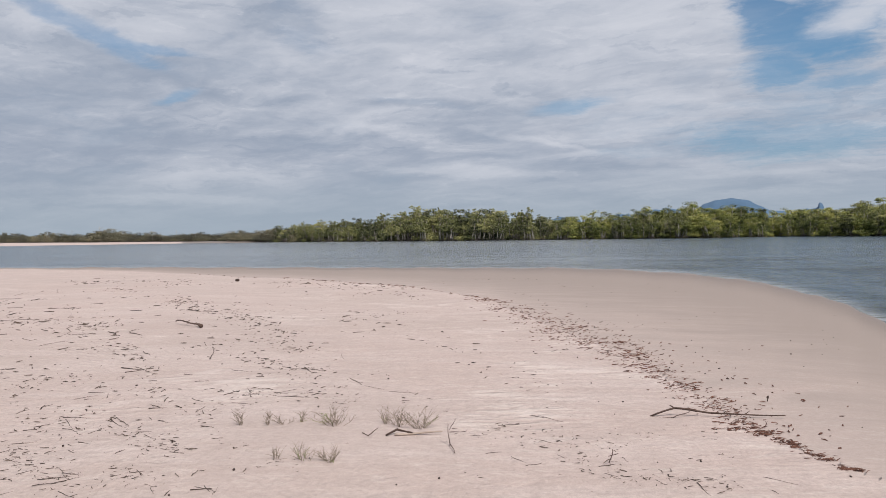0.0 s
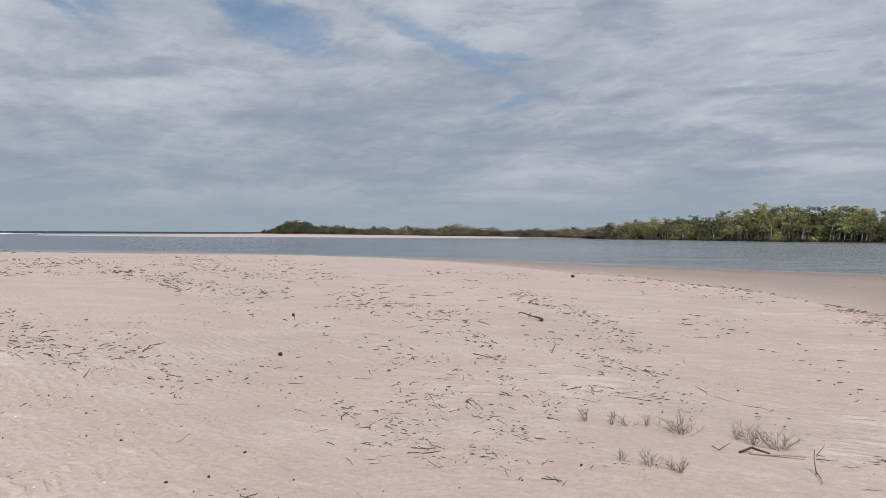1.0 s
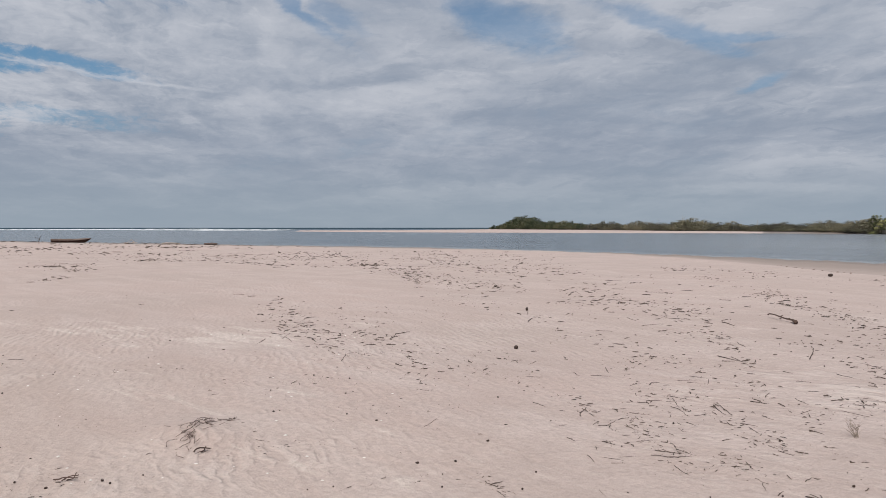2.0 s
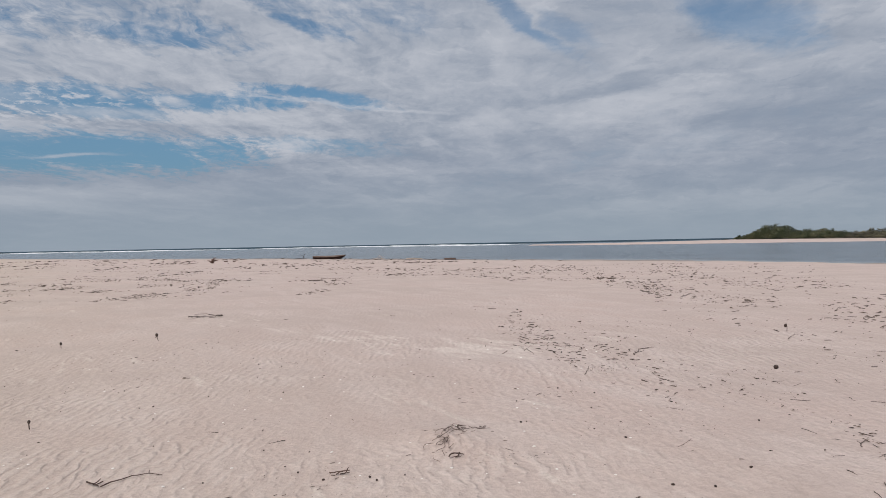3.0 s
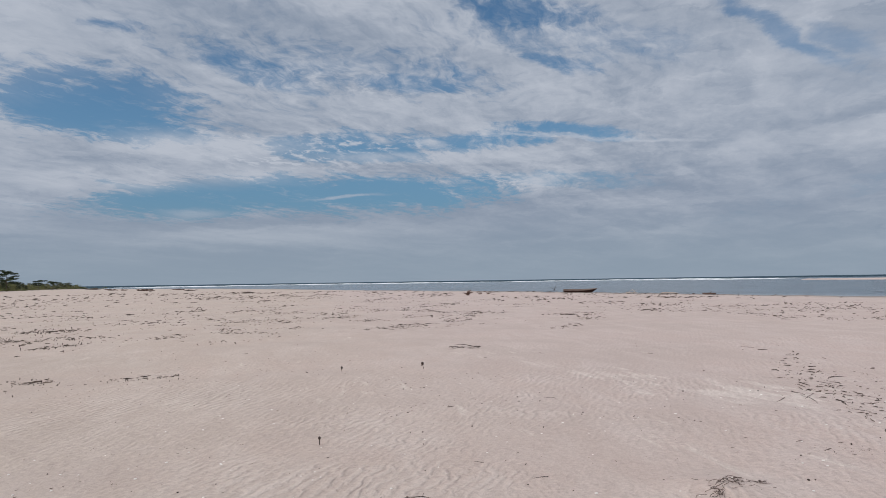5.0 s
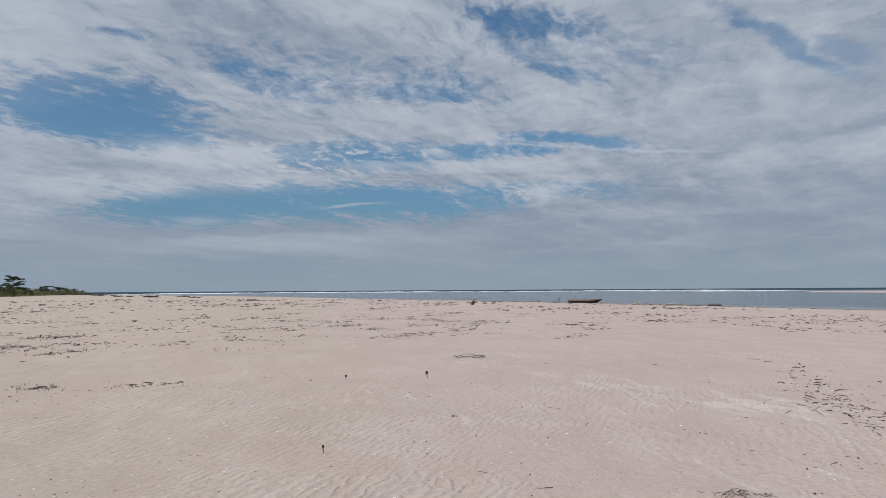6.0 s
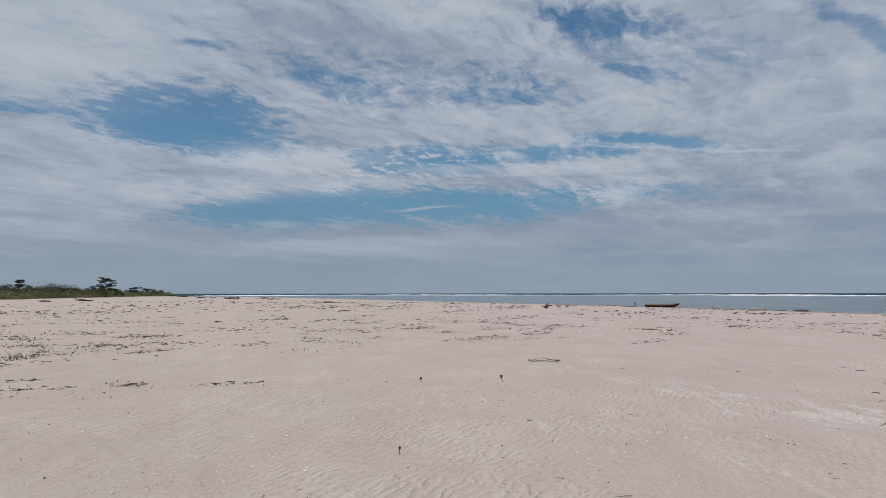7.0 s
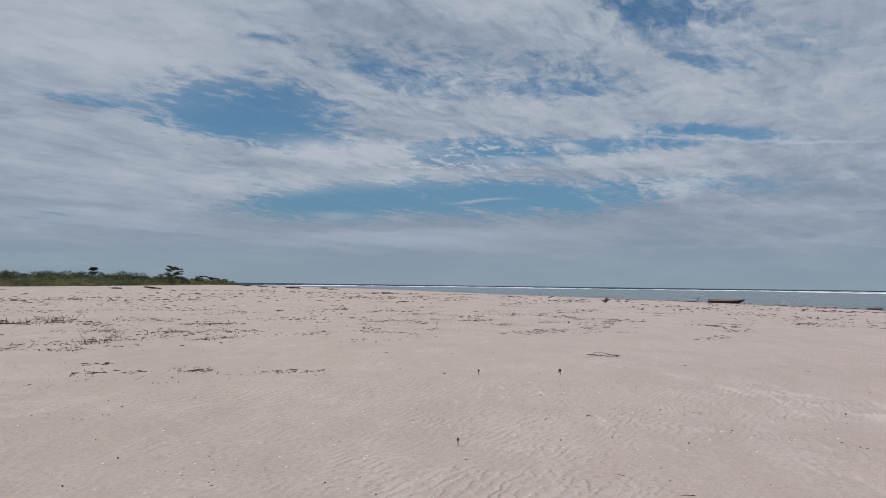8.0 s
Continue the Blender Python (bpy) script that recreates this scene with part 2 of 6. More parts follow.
blue = w.mix(w.span(elev, 3.0, 14.0, 0.55, 0.0), blue, rgb(0.125, 0.245, 0.415))
seen = w.mix(dense, blue, cloud)
haze = w.span(elev, 0.0, 6.5, 0.85, 0.0)
seen = w.mix(haze, seen, rgb(0.345, 0.41, 0.48))
bg = w.add("ShaderNodeBackground", None, Color=seen, Strength=1.0)
w.add("ShaderNodeOutputWorld", None, Surface=bg)

sun = new("sun", bpy.data.lights.new("sun", "SUN"))
sun.data.energy, sun.data.angle, sun.data.color = 3.42, radians(2.0), (1.0, 0.95, 0.88)
a, e = radians(SUN_AZ), radians(SUN_EL)
sun.matrix_world = look((0, 0, 50), Vector((0, 0, 50)) - Vector((-math.sin(a) * math.cos(e), math.cos(a) * math.cos(e), math.sin(e))))

# ---------- materials ----------


def sand_material():
    m, n, b = material("dry_sand")
    pos = n.add("ShaderNodeNewGeometry").outputs["Position"]
    wet = n.add("ShaderNodeAttribute", {"attribute_name": "damp"}).outputs["Fac"]
    big = n.noise(pos, 0.16, 4.0, 0.6)
    mid = n.noise(n.place(pos, rot=(0, 0, 0.5), scale=(0.5, 1.6, 1)), 1.1, 5.0, 0.6, 0.6)
    streak = n.noise(n.place(pos, rot=(0, 0, -0.6), scale=(0.55, 1.35, 1)), 1.9, 6.0, 0.62, 0.5)
    crest = n.add("ShaderNodeVectorMath", {"operation": "LENGTH"}, i0=n.place(pos, loc=(-11.3, 4.9, 0.5), rot=(0, 0, 0.37), scale=(4.2, 1.3, 9), kind="TEXTURE")).outputs["Value"]
    band = n.noise(n.place(pos, rot=(0, 0, -0.75), scale=(0.5, 3.0, 1)), 1.5, 5.0, 0.6, 0.4)
    streak = n.math("ADD", n.math("MULTIPLY", streak, 0.35), n.math("MULTIPLY", band, 0.65))
    crest = n.math("ADD", n.span(crest, 0.2, 1.2, 0.185, 0.0), n.span(n.noise(pos, 0.22, 2.0), 0.35, 0.75, -0.09, 0.03))
    streak = n.math("ADD", streak, crest)
    grain = n.noise(pos, 130.0, 2.0, 0.7)
    fleck = n.noise(pos, 22.0, 4.0, 0.75)
    c = n.mix(n.span(big, 0.3, 0.7), rgb(0.51, 0.41, 0.372), rgb(0.57, 0.445, 0.405))
    c = n.mix(n.span(mid, 0.35, 0.75), c, rgb(0.61, 0.50, 0.465))
    c = n.mix(n.span(streak, 0.56, 0.67, 0.0, 0.75), c, rgb(0.74, 0.645, 0.59))
    dash = n.noise(n.place(pos, rot=(0, 0, -0.25), scale=(0.5, 1.6, 1)), 6.0, 4.0, 0.65, 0.8)
    px, py, pz = n.add("ShaderNodeSeparateXYZ", None, i0=pos).outputs
    blown = n.math("MULTIPLY", n.span(px, -5.5, -2.5), n.span(big, 0.36, 0.6, 0.5, 1.0))
    c = n.mix(n.math("MULTIPLY", n.span(dash, 0.54, 0.64, 0.0, 0.36), blown), c, rgb(0.74, 0.65, 0.60))
    c = n.mix(n.math("MULTIPLY", n.span(dash, 0.32, 0.43, 0.22, 0.0), blown), c, rgb(0.40, 0.32, 0.29))
    c = n.mix(n.span(py, -4.0, 6.5, 1.0, 0.0), c, n.mix(1.0, c, rgb(0.985, 1.0, 0.94), "MULTIPLY"))
    c = n.mix(n.span(grain, 0.3, 0.7, 0.0, 0.32), c, rgb(0.33, 0.26, 0.23))
    c = n.mix(n.span(fleck, 0.38, 0.66, 0.0, 0.42), c, rgb(0.36, 0.285, 0.25))
    edge = n.math("ADD", wet, n.math("MULTIPLY", n.math("MULTIPLY_ADD", mid, 0.4, -0.2), n.span(wet, 0.6, 0.95, 1.0, 0.15)))
    soak = n.span(edge, 0.28, 0.78)
    c = n.mix(soak, c, rgb(0.305, 0.248, 0.22))
    c = n.mix(n.span(edge, 0.82, 1.01), c, rgb(0.22, 0.175, 0.152))
    n.put(b.inputs["Roughness"], n.span(edge, 0.8, 1.05, 0.92, 0.45))
    n.put(b.inputs["Specular IOR Level"], 0.25)
    # wind ripples, lumps and grain
    patch = n.span(n.noise(pos, 0.4, 3.0), 0.36, 0.58, 0.25, 1.0)
    field = n.span(n.noise(n.place(pos, loc=(3.1, 1.7, 0)), 0.3, 3.0), 0.50, 0.62)
    sway = n.add("ShaderNodeTexNoise", None, Vector=pos, Scale=0.9, Detail=3.0, Roughness=0.55).outputs["Color"]
    swayed = n.add("ShaderNodeVectorMath", {"operation": "MULTIPLY_ADD"}, i0=sway, i1=(0.4, 0.4, 0.0), i2=pos).outputs[0]
    wave = n.noise(n.place(swayed, rot=(0, 0, -0.5), scale=(0.34, 0.085, 1), kind="TEXTURE"), 1.0, 3.0, 0.5, 0.35)
    rows = n.add("ShaderNodeTexWave", {"wave_type": "BANDS", "bands_direction": "X"}, Vector=n.place(swayed, rot=(0, 0, -1.07)),
                 Scale=2.6, Distortion=7.0, Detail=3.0, Detail_Scale=1.6, Detail_Roughness=0.55).outputs["Fac"]
    wave = n.math("ADD", n.math("MULTIPLY", wave, 0.74), n.math("MULTIPLY", rows, 0.26))
    cross = n.noise(n.place(swayed, rot=(0, 0, 0.15), scale=(0.5, 0.13, 1), kind="TEXTURE"), 1.0, 4.0, 0.55, 0.5)
    over = n.span(px, -4.6, -2.2)
    ridge = n.math("ADD", n.math("MULTIPLY", n.span(wave, 0.3, 0.7), n.math("SUBTRACT", 1.0, over)), n.math("MULTIPLY", n.span(cross, 0.3, 0.7), over))
    furrow = n.noise(n.place(pos, rot=(0, 0, -0.9), scale=(1.0, 0.3, 1)), 4.2, 4.0, 0.6, 0.8)
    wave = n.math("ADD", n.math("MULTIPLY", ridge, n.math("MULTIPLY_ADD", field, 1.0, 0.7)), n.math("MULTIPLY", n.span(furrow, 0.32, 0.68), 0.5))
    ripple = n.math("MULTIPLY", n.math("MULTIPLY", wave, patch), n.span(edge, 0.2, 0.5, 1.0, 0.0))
    # ripple light and shade put into the colour: crests paler, hollows darker
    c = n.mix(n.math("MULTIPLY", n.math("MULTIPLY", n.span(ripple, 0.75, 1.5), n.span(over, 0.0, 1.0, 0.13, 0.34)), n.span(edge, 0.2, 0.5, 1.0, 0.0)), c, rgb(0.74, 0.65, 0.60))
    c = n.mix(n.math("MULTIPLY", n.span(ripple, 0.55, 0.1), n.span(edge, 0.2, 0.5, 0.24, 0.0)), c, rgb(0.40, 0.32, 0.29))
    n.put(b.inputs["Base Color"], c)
    lump = n.noise(pos, 6.0, 7.0, 0.68)
    h = n.math("ADD", n.math("MULTIPLY", ripple, n.span(over, 0.0, 1.0, 0.0105, 0.016)), n.math("MULTIPLY", n.math("MULTIPLY", lump, 0.042), n.span(edge, 0.3, 0.6, 1.0, 0.25)))
    h = n.math("ADD", h, n.math("ADD", n.math("MULTIPLY", grain, 0.0012), n.math("MULTIPLY", fleck, 0.006)))
    n.put(b.inputs["Normal"], n.add("ShaderNodeBump", None, Strength=0.9, Distance=1.0, Height=h))
    return m


def water_material(name, shallow_pale, deep, rough, chop, gloss=0.5):
    m, n, b = material(name)
    pos = n.add("ShaderNodeNewGeometry").outputs["Position"]
    near = n.add("ShaderNodeAttribute", {"attribute_name": "shallow_pale"}).outputs["Fac"]
    drift = n.noise(n.place(pos, scale=(0.5, 1, 1)), 0.035, 4.0, 0.6)
    c = n.mix(n.span(drift, 0.35, 0.65), deep, tuple(0.75 * v for v in deep[:3]) + (1.0,))
    # ripple shading put into the base colour as dark wind streaks
    gust = n.noise(n.place(pos, rot=(0, 0, 0.12), scale=(0.12, 0.3, 1)), 0.5, 5.0, 0.7)
    c = n.mix(n.span(gust, 0.45, 0.68), c, tuple(0.35 * v for v in deep[:3]) + (1.0,))
    n.put(b.inputs["Base Color"], n.mix(near, c, shallow_pale))
    n.put(b.inputs["Roughness"], rough)
    n.put(b.inputs["IOR"], 1.33)
    swell = n.noise(n.place(pos, rot=(0, 0, 0.4), scale=(1.0, 0.45, 1)), 0.55, 3.0, 0.5)
    chops = n.noise(n.place(pos, rot=(0, 0, -0.2), scale=(1.0, 0.6, 1)), 1.9, 4.0, 0.6)
    h = n.math("ADD", n.math("MULTIPLY", swell, 0.28 * chop), n.math("MULTIPLY", chops, 0.11 * chop))
    h = n.math("MULTIPLY", h, n.span(gust, 0.3, 0.7, 0.5, 1.7))
    riff = n.noise(n.place(pos, rot=(0, 0, 0.1), scale=(1.0, 0.14, 1)), 0.9, 6.0, 0.75)
    dull = n.math("MAXIMUM", n.span(gust, 0.48, 0.66, 0.0, 0.4), n.span(riff, 0.5, 0.57, 0.0, 1.0))
    n.put(b.inputs["Specular IOR Level"], n.math("MULTIPLY", n.math("SUBTRACT", 1.25, dull), gloss))
    n.put(b.inputs["Normal"], n.add("ShaderNodeBump", None, Strength=1.0, Distance=1.0, Height=h))
    return m


def plain_material(name, dark, light, scale=8.0, rough=0.8, bump=0.01, island=False, stretch=(1, 1, 1)):
    """Two tones with noise, and per-object or per-piece variation."""
    m, n, b = material(name)
    co = n.add("ShaderNodeTexCoord").outputs["Object"]
    f = n.noise(n.place(co, scale=stretch), scale, 5.0, 0.6)
    if island:
        r = n.add("ShaderNodeNewGeometry").outputs["Random Per Island"]
    else:
        r = n.add("ShaderNodeObjectInfo").outputs["Random"]
    k = n.math("ADD", n.math("MULTIPLY", n.span(f, 0.3, 0.7), 0.55), n.math("MULTIPLY", r, 0.45))
    n.put(b.inputs["Base Color"], n.mix(k, rgb(*dark), rgb(*light)))
    n.put(b.inputs["Roughness"], rough)
    n.put(b.inputs["Specular IOR Level"], 0.2)
    if bump:
        n.put(b.inputs["Normal"], n.add("ShaderNodeBump", None, Strength=0.8, Distance=bump, Height=f))
    return m


def leaf_material(name, dark, mid, light):
    m, n, b = material(name)
    r = n.add("ShaderNodeNewGeometry").outputs["Random Per Island"]
    o = n.add("ShaderNodeObjectInfo").outputs["Random"]
    co = n.add("ShaderNodeTexCoord").outputs["Object"]
    f = n.noise(co, 0.7, 4.0)
    k = n.math("ADD", n.math("MULTIPLY", r, 0.22), n.math("ADD", n.math("MULTIPLY_ADD", f, 0.95, -0.11), n.math("MULTIPLY_ADD", o, 0.36, -0.18)))
    c = n.mix(n.span(k, 0.25, 0.5), rgb(*dark), rgb(*mid))
    c = n.mix(n.span(k, 0.5, 0.78), c, rgb(*light))
    n.put(b.inputs["Base Color"], c)
    n.put(b.inputs["Roughness"], 0.6)
    n.put(b.inputs["Specular IOR Level"], 0.3)
    return m


SAND = sand_material()
WATER = water_material("channel_water", rgb(0.33, 0.34, 0.345), rgb(0.083, 0.116, 0.152), 0.14, 2.2)
SEA = water_material("sea_water", rgb(0.1, 0.12, 0.12), rgb(0.036, 0.072, 0.10), 0.6, 2.2, 0.10)
FOAM = plain_material("sea_foam", (0.7, 0.72, 0.73), (0.85, 0.86, 0.87), 0.4, 0.9, 0.0)
TWIG = plain_material("weathered_twig", (0.032, 0.023, 0.02), (0.125, 0.092, 0.076), 30.0, 0.85, 0.002, stretch=(1, 6, 6))
LITTER = plain_material("dry_litter", (0.02, 0.015, 0.013), (0.15, 0.108, 0.085), 20.0, 0.9, 0.0, island=True)
WRACK = plain_material("brown_wrack", (0.03, 0.016, 0.014), (0.22, 0.105, 0.075), 20.0, 0.9, 0.0, island=True)
BARK = plain_material("driftwood_bark", (0.04, 0.026, 0.022), (0.15, 0.10, 0.082), 14.0, 0.85, 0.01, stretch=(1, 5, 5))
PALE = plain_material("bleached_wood", (0.33, 0.26, 0.215), (0.55, 0.45, 0.385), 14.0, 0.8, 0.006, stretch=(1, 6, 6))
POD = plain_material("dark_seed_pod", (0.03, 0.021, 0.018), (0.085, 0.058, 0.048), 40.0, 0.6, 0.002)
SHELL = plain_material("white_shell", (0.62, 0.56, 0.52), (0.86, 0.82, 0.78), 40.0, 0.4, 0.001)
STRAW = plain_material("straw_blade", (0.13, 0.10, 0.075), (0.36, 0.29, 0.22), 20.0, 0.8, 0.0, island=True)
GREENBLADE = plain_material("green_blade", (0.13, 0.14, 0.055), (0.30, 0.30, 0.13), 20.0, 0.7, 0.0, island=True)
TRUNK = plain_material("grey_trunk", (0.18, 0.15, 0.125), (0.52, 0.47, 0.41), 3.0, 0.9, 0.03, stretch=(1, 1, 0.25))
DARKROOT = plain_material("dark_roots", (0.06, 0.05, 0.042), (0.20, 0.165, 0.14), 3.0, 0.9, 0.03)
OLIVE = leaf_material("mangrove_leaf", (0.03, 0.036, 0.017), (0.185, 0.195, 0.072), (0.50, 0.46, 0.19))
LIME = leaf_material("bright_mangrove_leaf", (0.045, 0.055, 0.02), (0.225, 0.245, 0.065), (0.53, 0.48, 0.15))
SCRUB = leaf_material("scrub_leaf", (0.02, 0.028, 0.012), (0.065, 0.075, 0.032), (0.15, 0.14, 0.072))
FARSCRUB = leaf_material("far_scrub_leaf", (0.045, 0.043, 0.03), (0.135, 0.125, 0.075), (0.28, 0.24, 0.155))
BRUSH = leaf_material("low_brush_leaf", (0.05, 0.06, 0.022), (0.14, 0.15, 0.052), (0.27, 0.25, 0.10))
TIERLEAF = leaf_material("dark_tier_leaf", (0.010, 0.018, 0.008), (0.028, 0.044, 0.016), (0.065, 0.08, 0.03))
# the blue of the distant air is painted into the hills' own colour
HILL = plain_material("haze_tinted_hill", (0.07, 0.125, 0.20), (0.095, 0.155, 0.235), 0.006, 1.0, 0.0)
HULL = plain_material("red_brown_hull", (0.036, 0.019, 0.016), (0.085, 0.048, 0.038), 5.0, 0.6, 0.004, stretch=(0.3, 2, 4))
INNER = plain_material("worn_inner_planks", (0.15, 0.105, 0.09), (0.27, 0.20, 0.17), 6.0, 0.8, 0.004, stretch=(0.3, 3, 3))

# ---------- the lie of the land: bearings to the left of the first view, distance ----------
SHORE = [(-180, 90), (-150, 30), (-120, 14), (-90, 10.5), (-60, 10.5), (-45, 13), (-31, 18.8), (-28.8, 22.5), (-25.3, 28.1), (-21.6, 33.7),
         (-17.7, 37.9), (-13.6, 41.2), (-9.4, 43.4), (-0.7, 44.8), (8, 47.5), (16.5, 51.8), (25, 58), (36, 66.2), (43, 74.4),
         (58, 90), (69, 114), (74, 131), (81, 158), (88, 195), (91, 241), (98, 370), (103, 480), (110, 700), (150, 700), (180, 90)]
TIDE = [(-180, 60), (-120, 7), (-60, 5), (-40, 5), (-28.7, 5.8), (-25.2, 6.3), (-21.5, 6.9), (-17.6, 8.3), (-13.6, 10.3), (-9.3, 12.2), (-5, 15.7),
        (-3.3, 18.4), (3.7, 23.3), (12.3, 29.5), (18, 34), (25, 42), (36, 52), (43, 55), (58, 66), (69, 83), (81, 115),
        (91, 175), (103, 350), (150, 560), (180, 60)]
FAR = [(-180, 900), (-120, 500), (-60, 230), (-31, 224), (-24, 252), (-23, 236), (-19.3, 219), (-11.5, 218), (-5, 214), (1.5, 220), (11, 258), (19, 268),
       (31, 276), (43, 296), (50, 330), (56, 400), (60, 460), (180, 900)]
FARBACK = [(-180, 1600), (36, 1600), (40, 620), (46, 420), (52, 400), (57, 420), (60, 440), (180, 880)]


def curve(table, az):
    t = np.array(table)
    return np.exp(np.interp(az, t[:, 0], np.log(t[:, 1])))


def smooth(a, b, x):
    k = np.clip((x - a) / (b - a), 0, 1)
    return k * k * (3 - 2 * k)


def land(x, y):
    """Height of the ground and its dampness (1 at the water's edge)."""
    az = np.degrees(np.arctan2(-x, y))
    r = np.hypot(x, y)
    wob = 1 + 0.012 * np.sin(az * 1.3) + 0.008 * np.sin(az * 3.7 + 1)
    rs, rt, rf, rb = curve(SHORE, az) * wob, curve(TIDE, az), curve(FAR, az), curve(FARBACK, az)
    k = (r - rt) / (rs - rt)
    plateau = 0.5 + 0.35 * smooth(60, 220, r) * smooth(95, 112, az) * smooth(170, 130, az)
    roll = 0.016 * np.sin(x * 0.9 + y * 0.4) + 0.012 * np.sin(x * 0.37 - y * 0.8 + 1) + 0.010 * np.sin(x * 1.9 + 0.6 * y + 2) + 0.007 * np.sin(2.3 * y - 1.1 * x)
    roll = roll + 0.06 * np.sin(x * 0.11 + 2) * np.sin(y * 0.13 + x * 0.05) * smooth(14, 40, r)
    z = (plateau + roll) * np.where(k < 0, 1 - 0.14 * smooth(-1.2, 0, k), 0.86 * (1 - np.clip(k, 0, 1)) ** 1.1)
    z = np.where(k > 1, -1.5 * smooth(1, 2.6, k), z)
    z = z + 0.085 * np.exp(-(((x + 5.40) / 0.42) ** 2 + ((y - 2.68) / 0.34) ** 2))
    bank = smooth(1.0, 1.05, r / rf) * smooth(1.0, 0.96, r / rb)
    z = np.where(r > 0.8 * rf, np.maximum(z, -1.2 + 1.75 * bank), z)
    soak = np.where(k < 0, 0.25 * smooth(-0.12, 0, k), np.clip(0.5 + 0.5 * k, 0, 1.2))
    late = np.where(k < 0, 0.0, np.clip(1.3 * k, 0, 1.2) ** 0.9)
    far_side = smooth(22, 40, az)
    damp = soak * (1 - far_side) + late * far_side
    damp = np.where(r > 0.8 * rf, np.where(az < 19.5, 1.15, np.where(bank > 0.3, 0.0, 1.0)), damp)
    return z, damp


def height(x, y):
    return float(land(np.array([x]), np.array([y]))[0][0])


def spot(az, r):
    """The point of the ground at a bearing and distance."""
    x, y = -math.sin(radians(az)) * r, math.cos(radians(az)) * r
    return Vector((x, y, height(x, y)))


def mesh_of(name, verts, faces, mat, smooth_on=False):
    me = bpy.data.meshes.new(name)
    me.from_pydata([tuple(v) for v in verts] if not isinstance(verts, np.ndarray) else verts.tolist(), [], faces if isinstance(faces, list) else faces.tolist())
    me.materials.append(mat)
    if smooth_on:
        me.polygons.foreach_set("use_smooth", [True] * len(me.polygons))
    me.update()
    return me


def polar_sheet(name, az, rr, mat, heights=None):
    """A sheet on a grid of bearings and distances, closed round the circle."""
    A, Rr = np.meshgrid(np.radians(az), rr, indexing="ij")
    x, y = -np.sin(A) * Rr, np.cos(A) * Rr
    z = heights(x, y) if heights else np.zeros_like(x)
    v = np.stack([x.ravel(), y.ravel(), z.ravel()], 1)
    na, nr = len(az), len(rr)
    i, j = np.meshgrid(np.arange(na), np.arange(nr - 1), indexing="ij")
    i2 = (i + 1) % na
    f = np.stack([i * nr + j, i * nr + j + 1, i2 * nr + j + 1, i2 * nr + j], -1).reshape(-1, 4)[:, ::-1]
    me = bpy.data.meshes.new(name)
    me.vertices.add(len(v))
    me.vertices.foreach_set("co", v.astype(np.float32).ravel())
    me.loops.add(f.size)
    me.loops.foreach_set("vertex_index", f.astype(np.int32).ravel())
    me.polygons.add(len(f))
    me.polygons.foreach_set("loop_start", np.arange(0, f.size, 4, dtype=np.int32))
    me.polygons.foreach_set("use_smooth", np.ones(len(f), dtype=bool))
    me.materials.append(mat)
    me.update(calc_edges=True)
    return me, x.ravel(), y.ravel()


def attribute(me, name, values):
    at = me.attributes.new(name, "FLOAT", "POINT")
    at.data.foreach_set("value", np.asarray(values, dtype=np.float32))


# the ground: fine in the part that is walked past, coarse behind
az_fine = np.arange(-40, 135, 0.22)
az_all = np.concatenate([az_fine, np.arange(135, 320, 2.5)])
rr = np.concatenate([[0.02, 0.6, 1.2, 1.8], np.geomspace(2.2, 60, 250), np.geomspace(61, 1200, 150), np.geomspace(1300, 4950, 12)])
me, gx, gy = polar_sheet("ground", ((az_all + 180) % 360) - 180, rr, SAND, lambda x, y: land(x, y)[0])
attribute(me, "damp", land(gx, gy)[1])
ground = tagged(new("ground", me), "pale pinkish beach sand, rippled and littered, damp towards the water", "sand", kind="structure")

# the channel, and the open sea behind the breakers
az_w = np.concatenate([np.arange(-180, -40, 2.0), np.arange(-40, 130, 0.35), np.arange(130, 180, 2.0)])
me, gx, gy = polar_sheet("water", az_w, np.concatenate([np.linspace(5, 130, 130), np.geomspace(132, 760, 60)]), WATER)
rs = curve(SHORE, np.degrees(np.arctan2(-gx, gy)))
gap_m = np.hypot(gx, gy) - rs
gaz = np.degrees(np.arctan2(-gx, gy))
# paler base colour in the middle of the channel and on the sea side
pale_reach = 0.5 * smooth(-22, -8, gaz) * (1 - 0.65 * smooth(15, 35, gaz)) * (1 - smooth(40, 58, gaz))
pale_reach = pale_reach * (0.8 + 0.2 * np.sin(gx * 0.07 + 1) * np.sin(gy * 0.05))
pale_reach = pale_reach + 0.36 * smooth(48, 66, gaz) * smooth(140, 110, gaz)
# together with the pale shallows along the shore
attribute(me, "shallow_pale", np.maximum(pale_reach, np.clip(1 - gap_m / (0.16 * rs + 1.0), 0, 1) ** 2.4 * 0.9))
water = tagged(new("water", me), "grey-green tidal channel with small ripples", "water", kind="structure")
me, gx, gy = polar_sheet("sea", az_w, np.geomspace(760, 4950, 24), SEA)
attribute(me, "shallow_pale", np.zeros(len(gx)))
sea = tagged(new("sea", me), "dark blue-green open sea out to the horizon", "sea", kind="structure")

# ---------- builders ----------
rng = random.Random(7)


def thing(name, me, m, label, category, group="", kind=""):
    ob = new(name, me)
    ob.matrix_world = m
    return tagged(ob, label, category, group, kind)


def holder(name, m, label, category, group=""):
    ob = new(name)
    ob.empty_display_size = 0.1
    ob.matrix_world = m
    return tagged(ob, label, category, group)


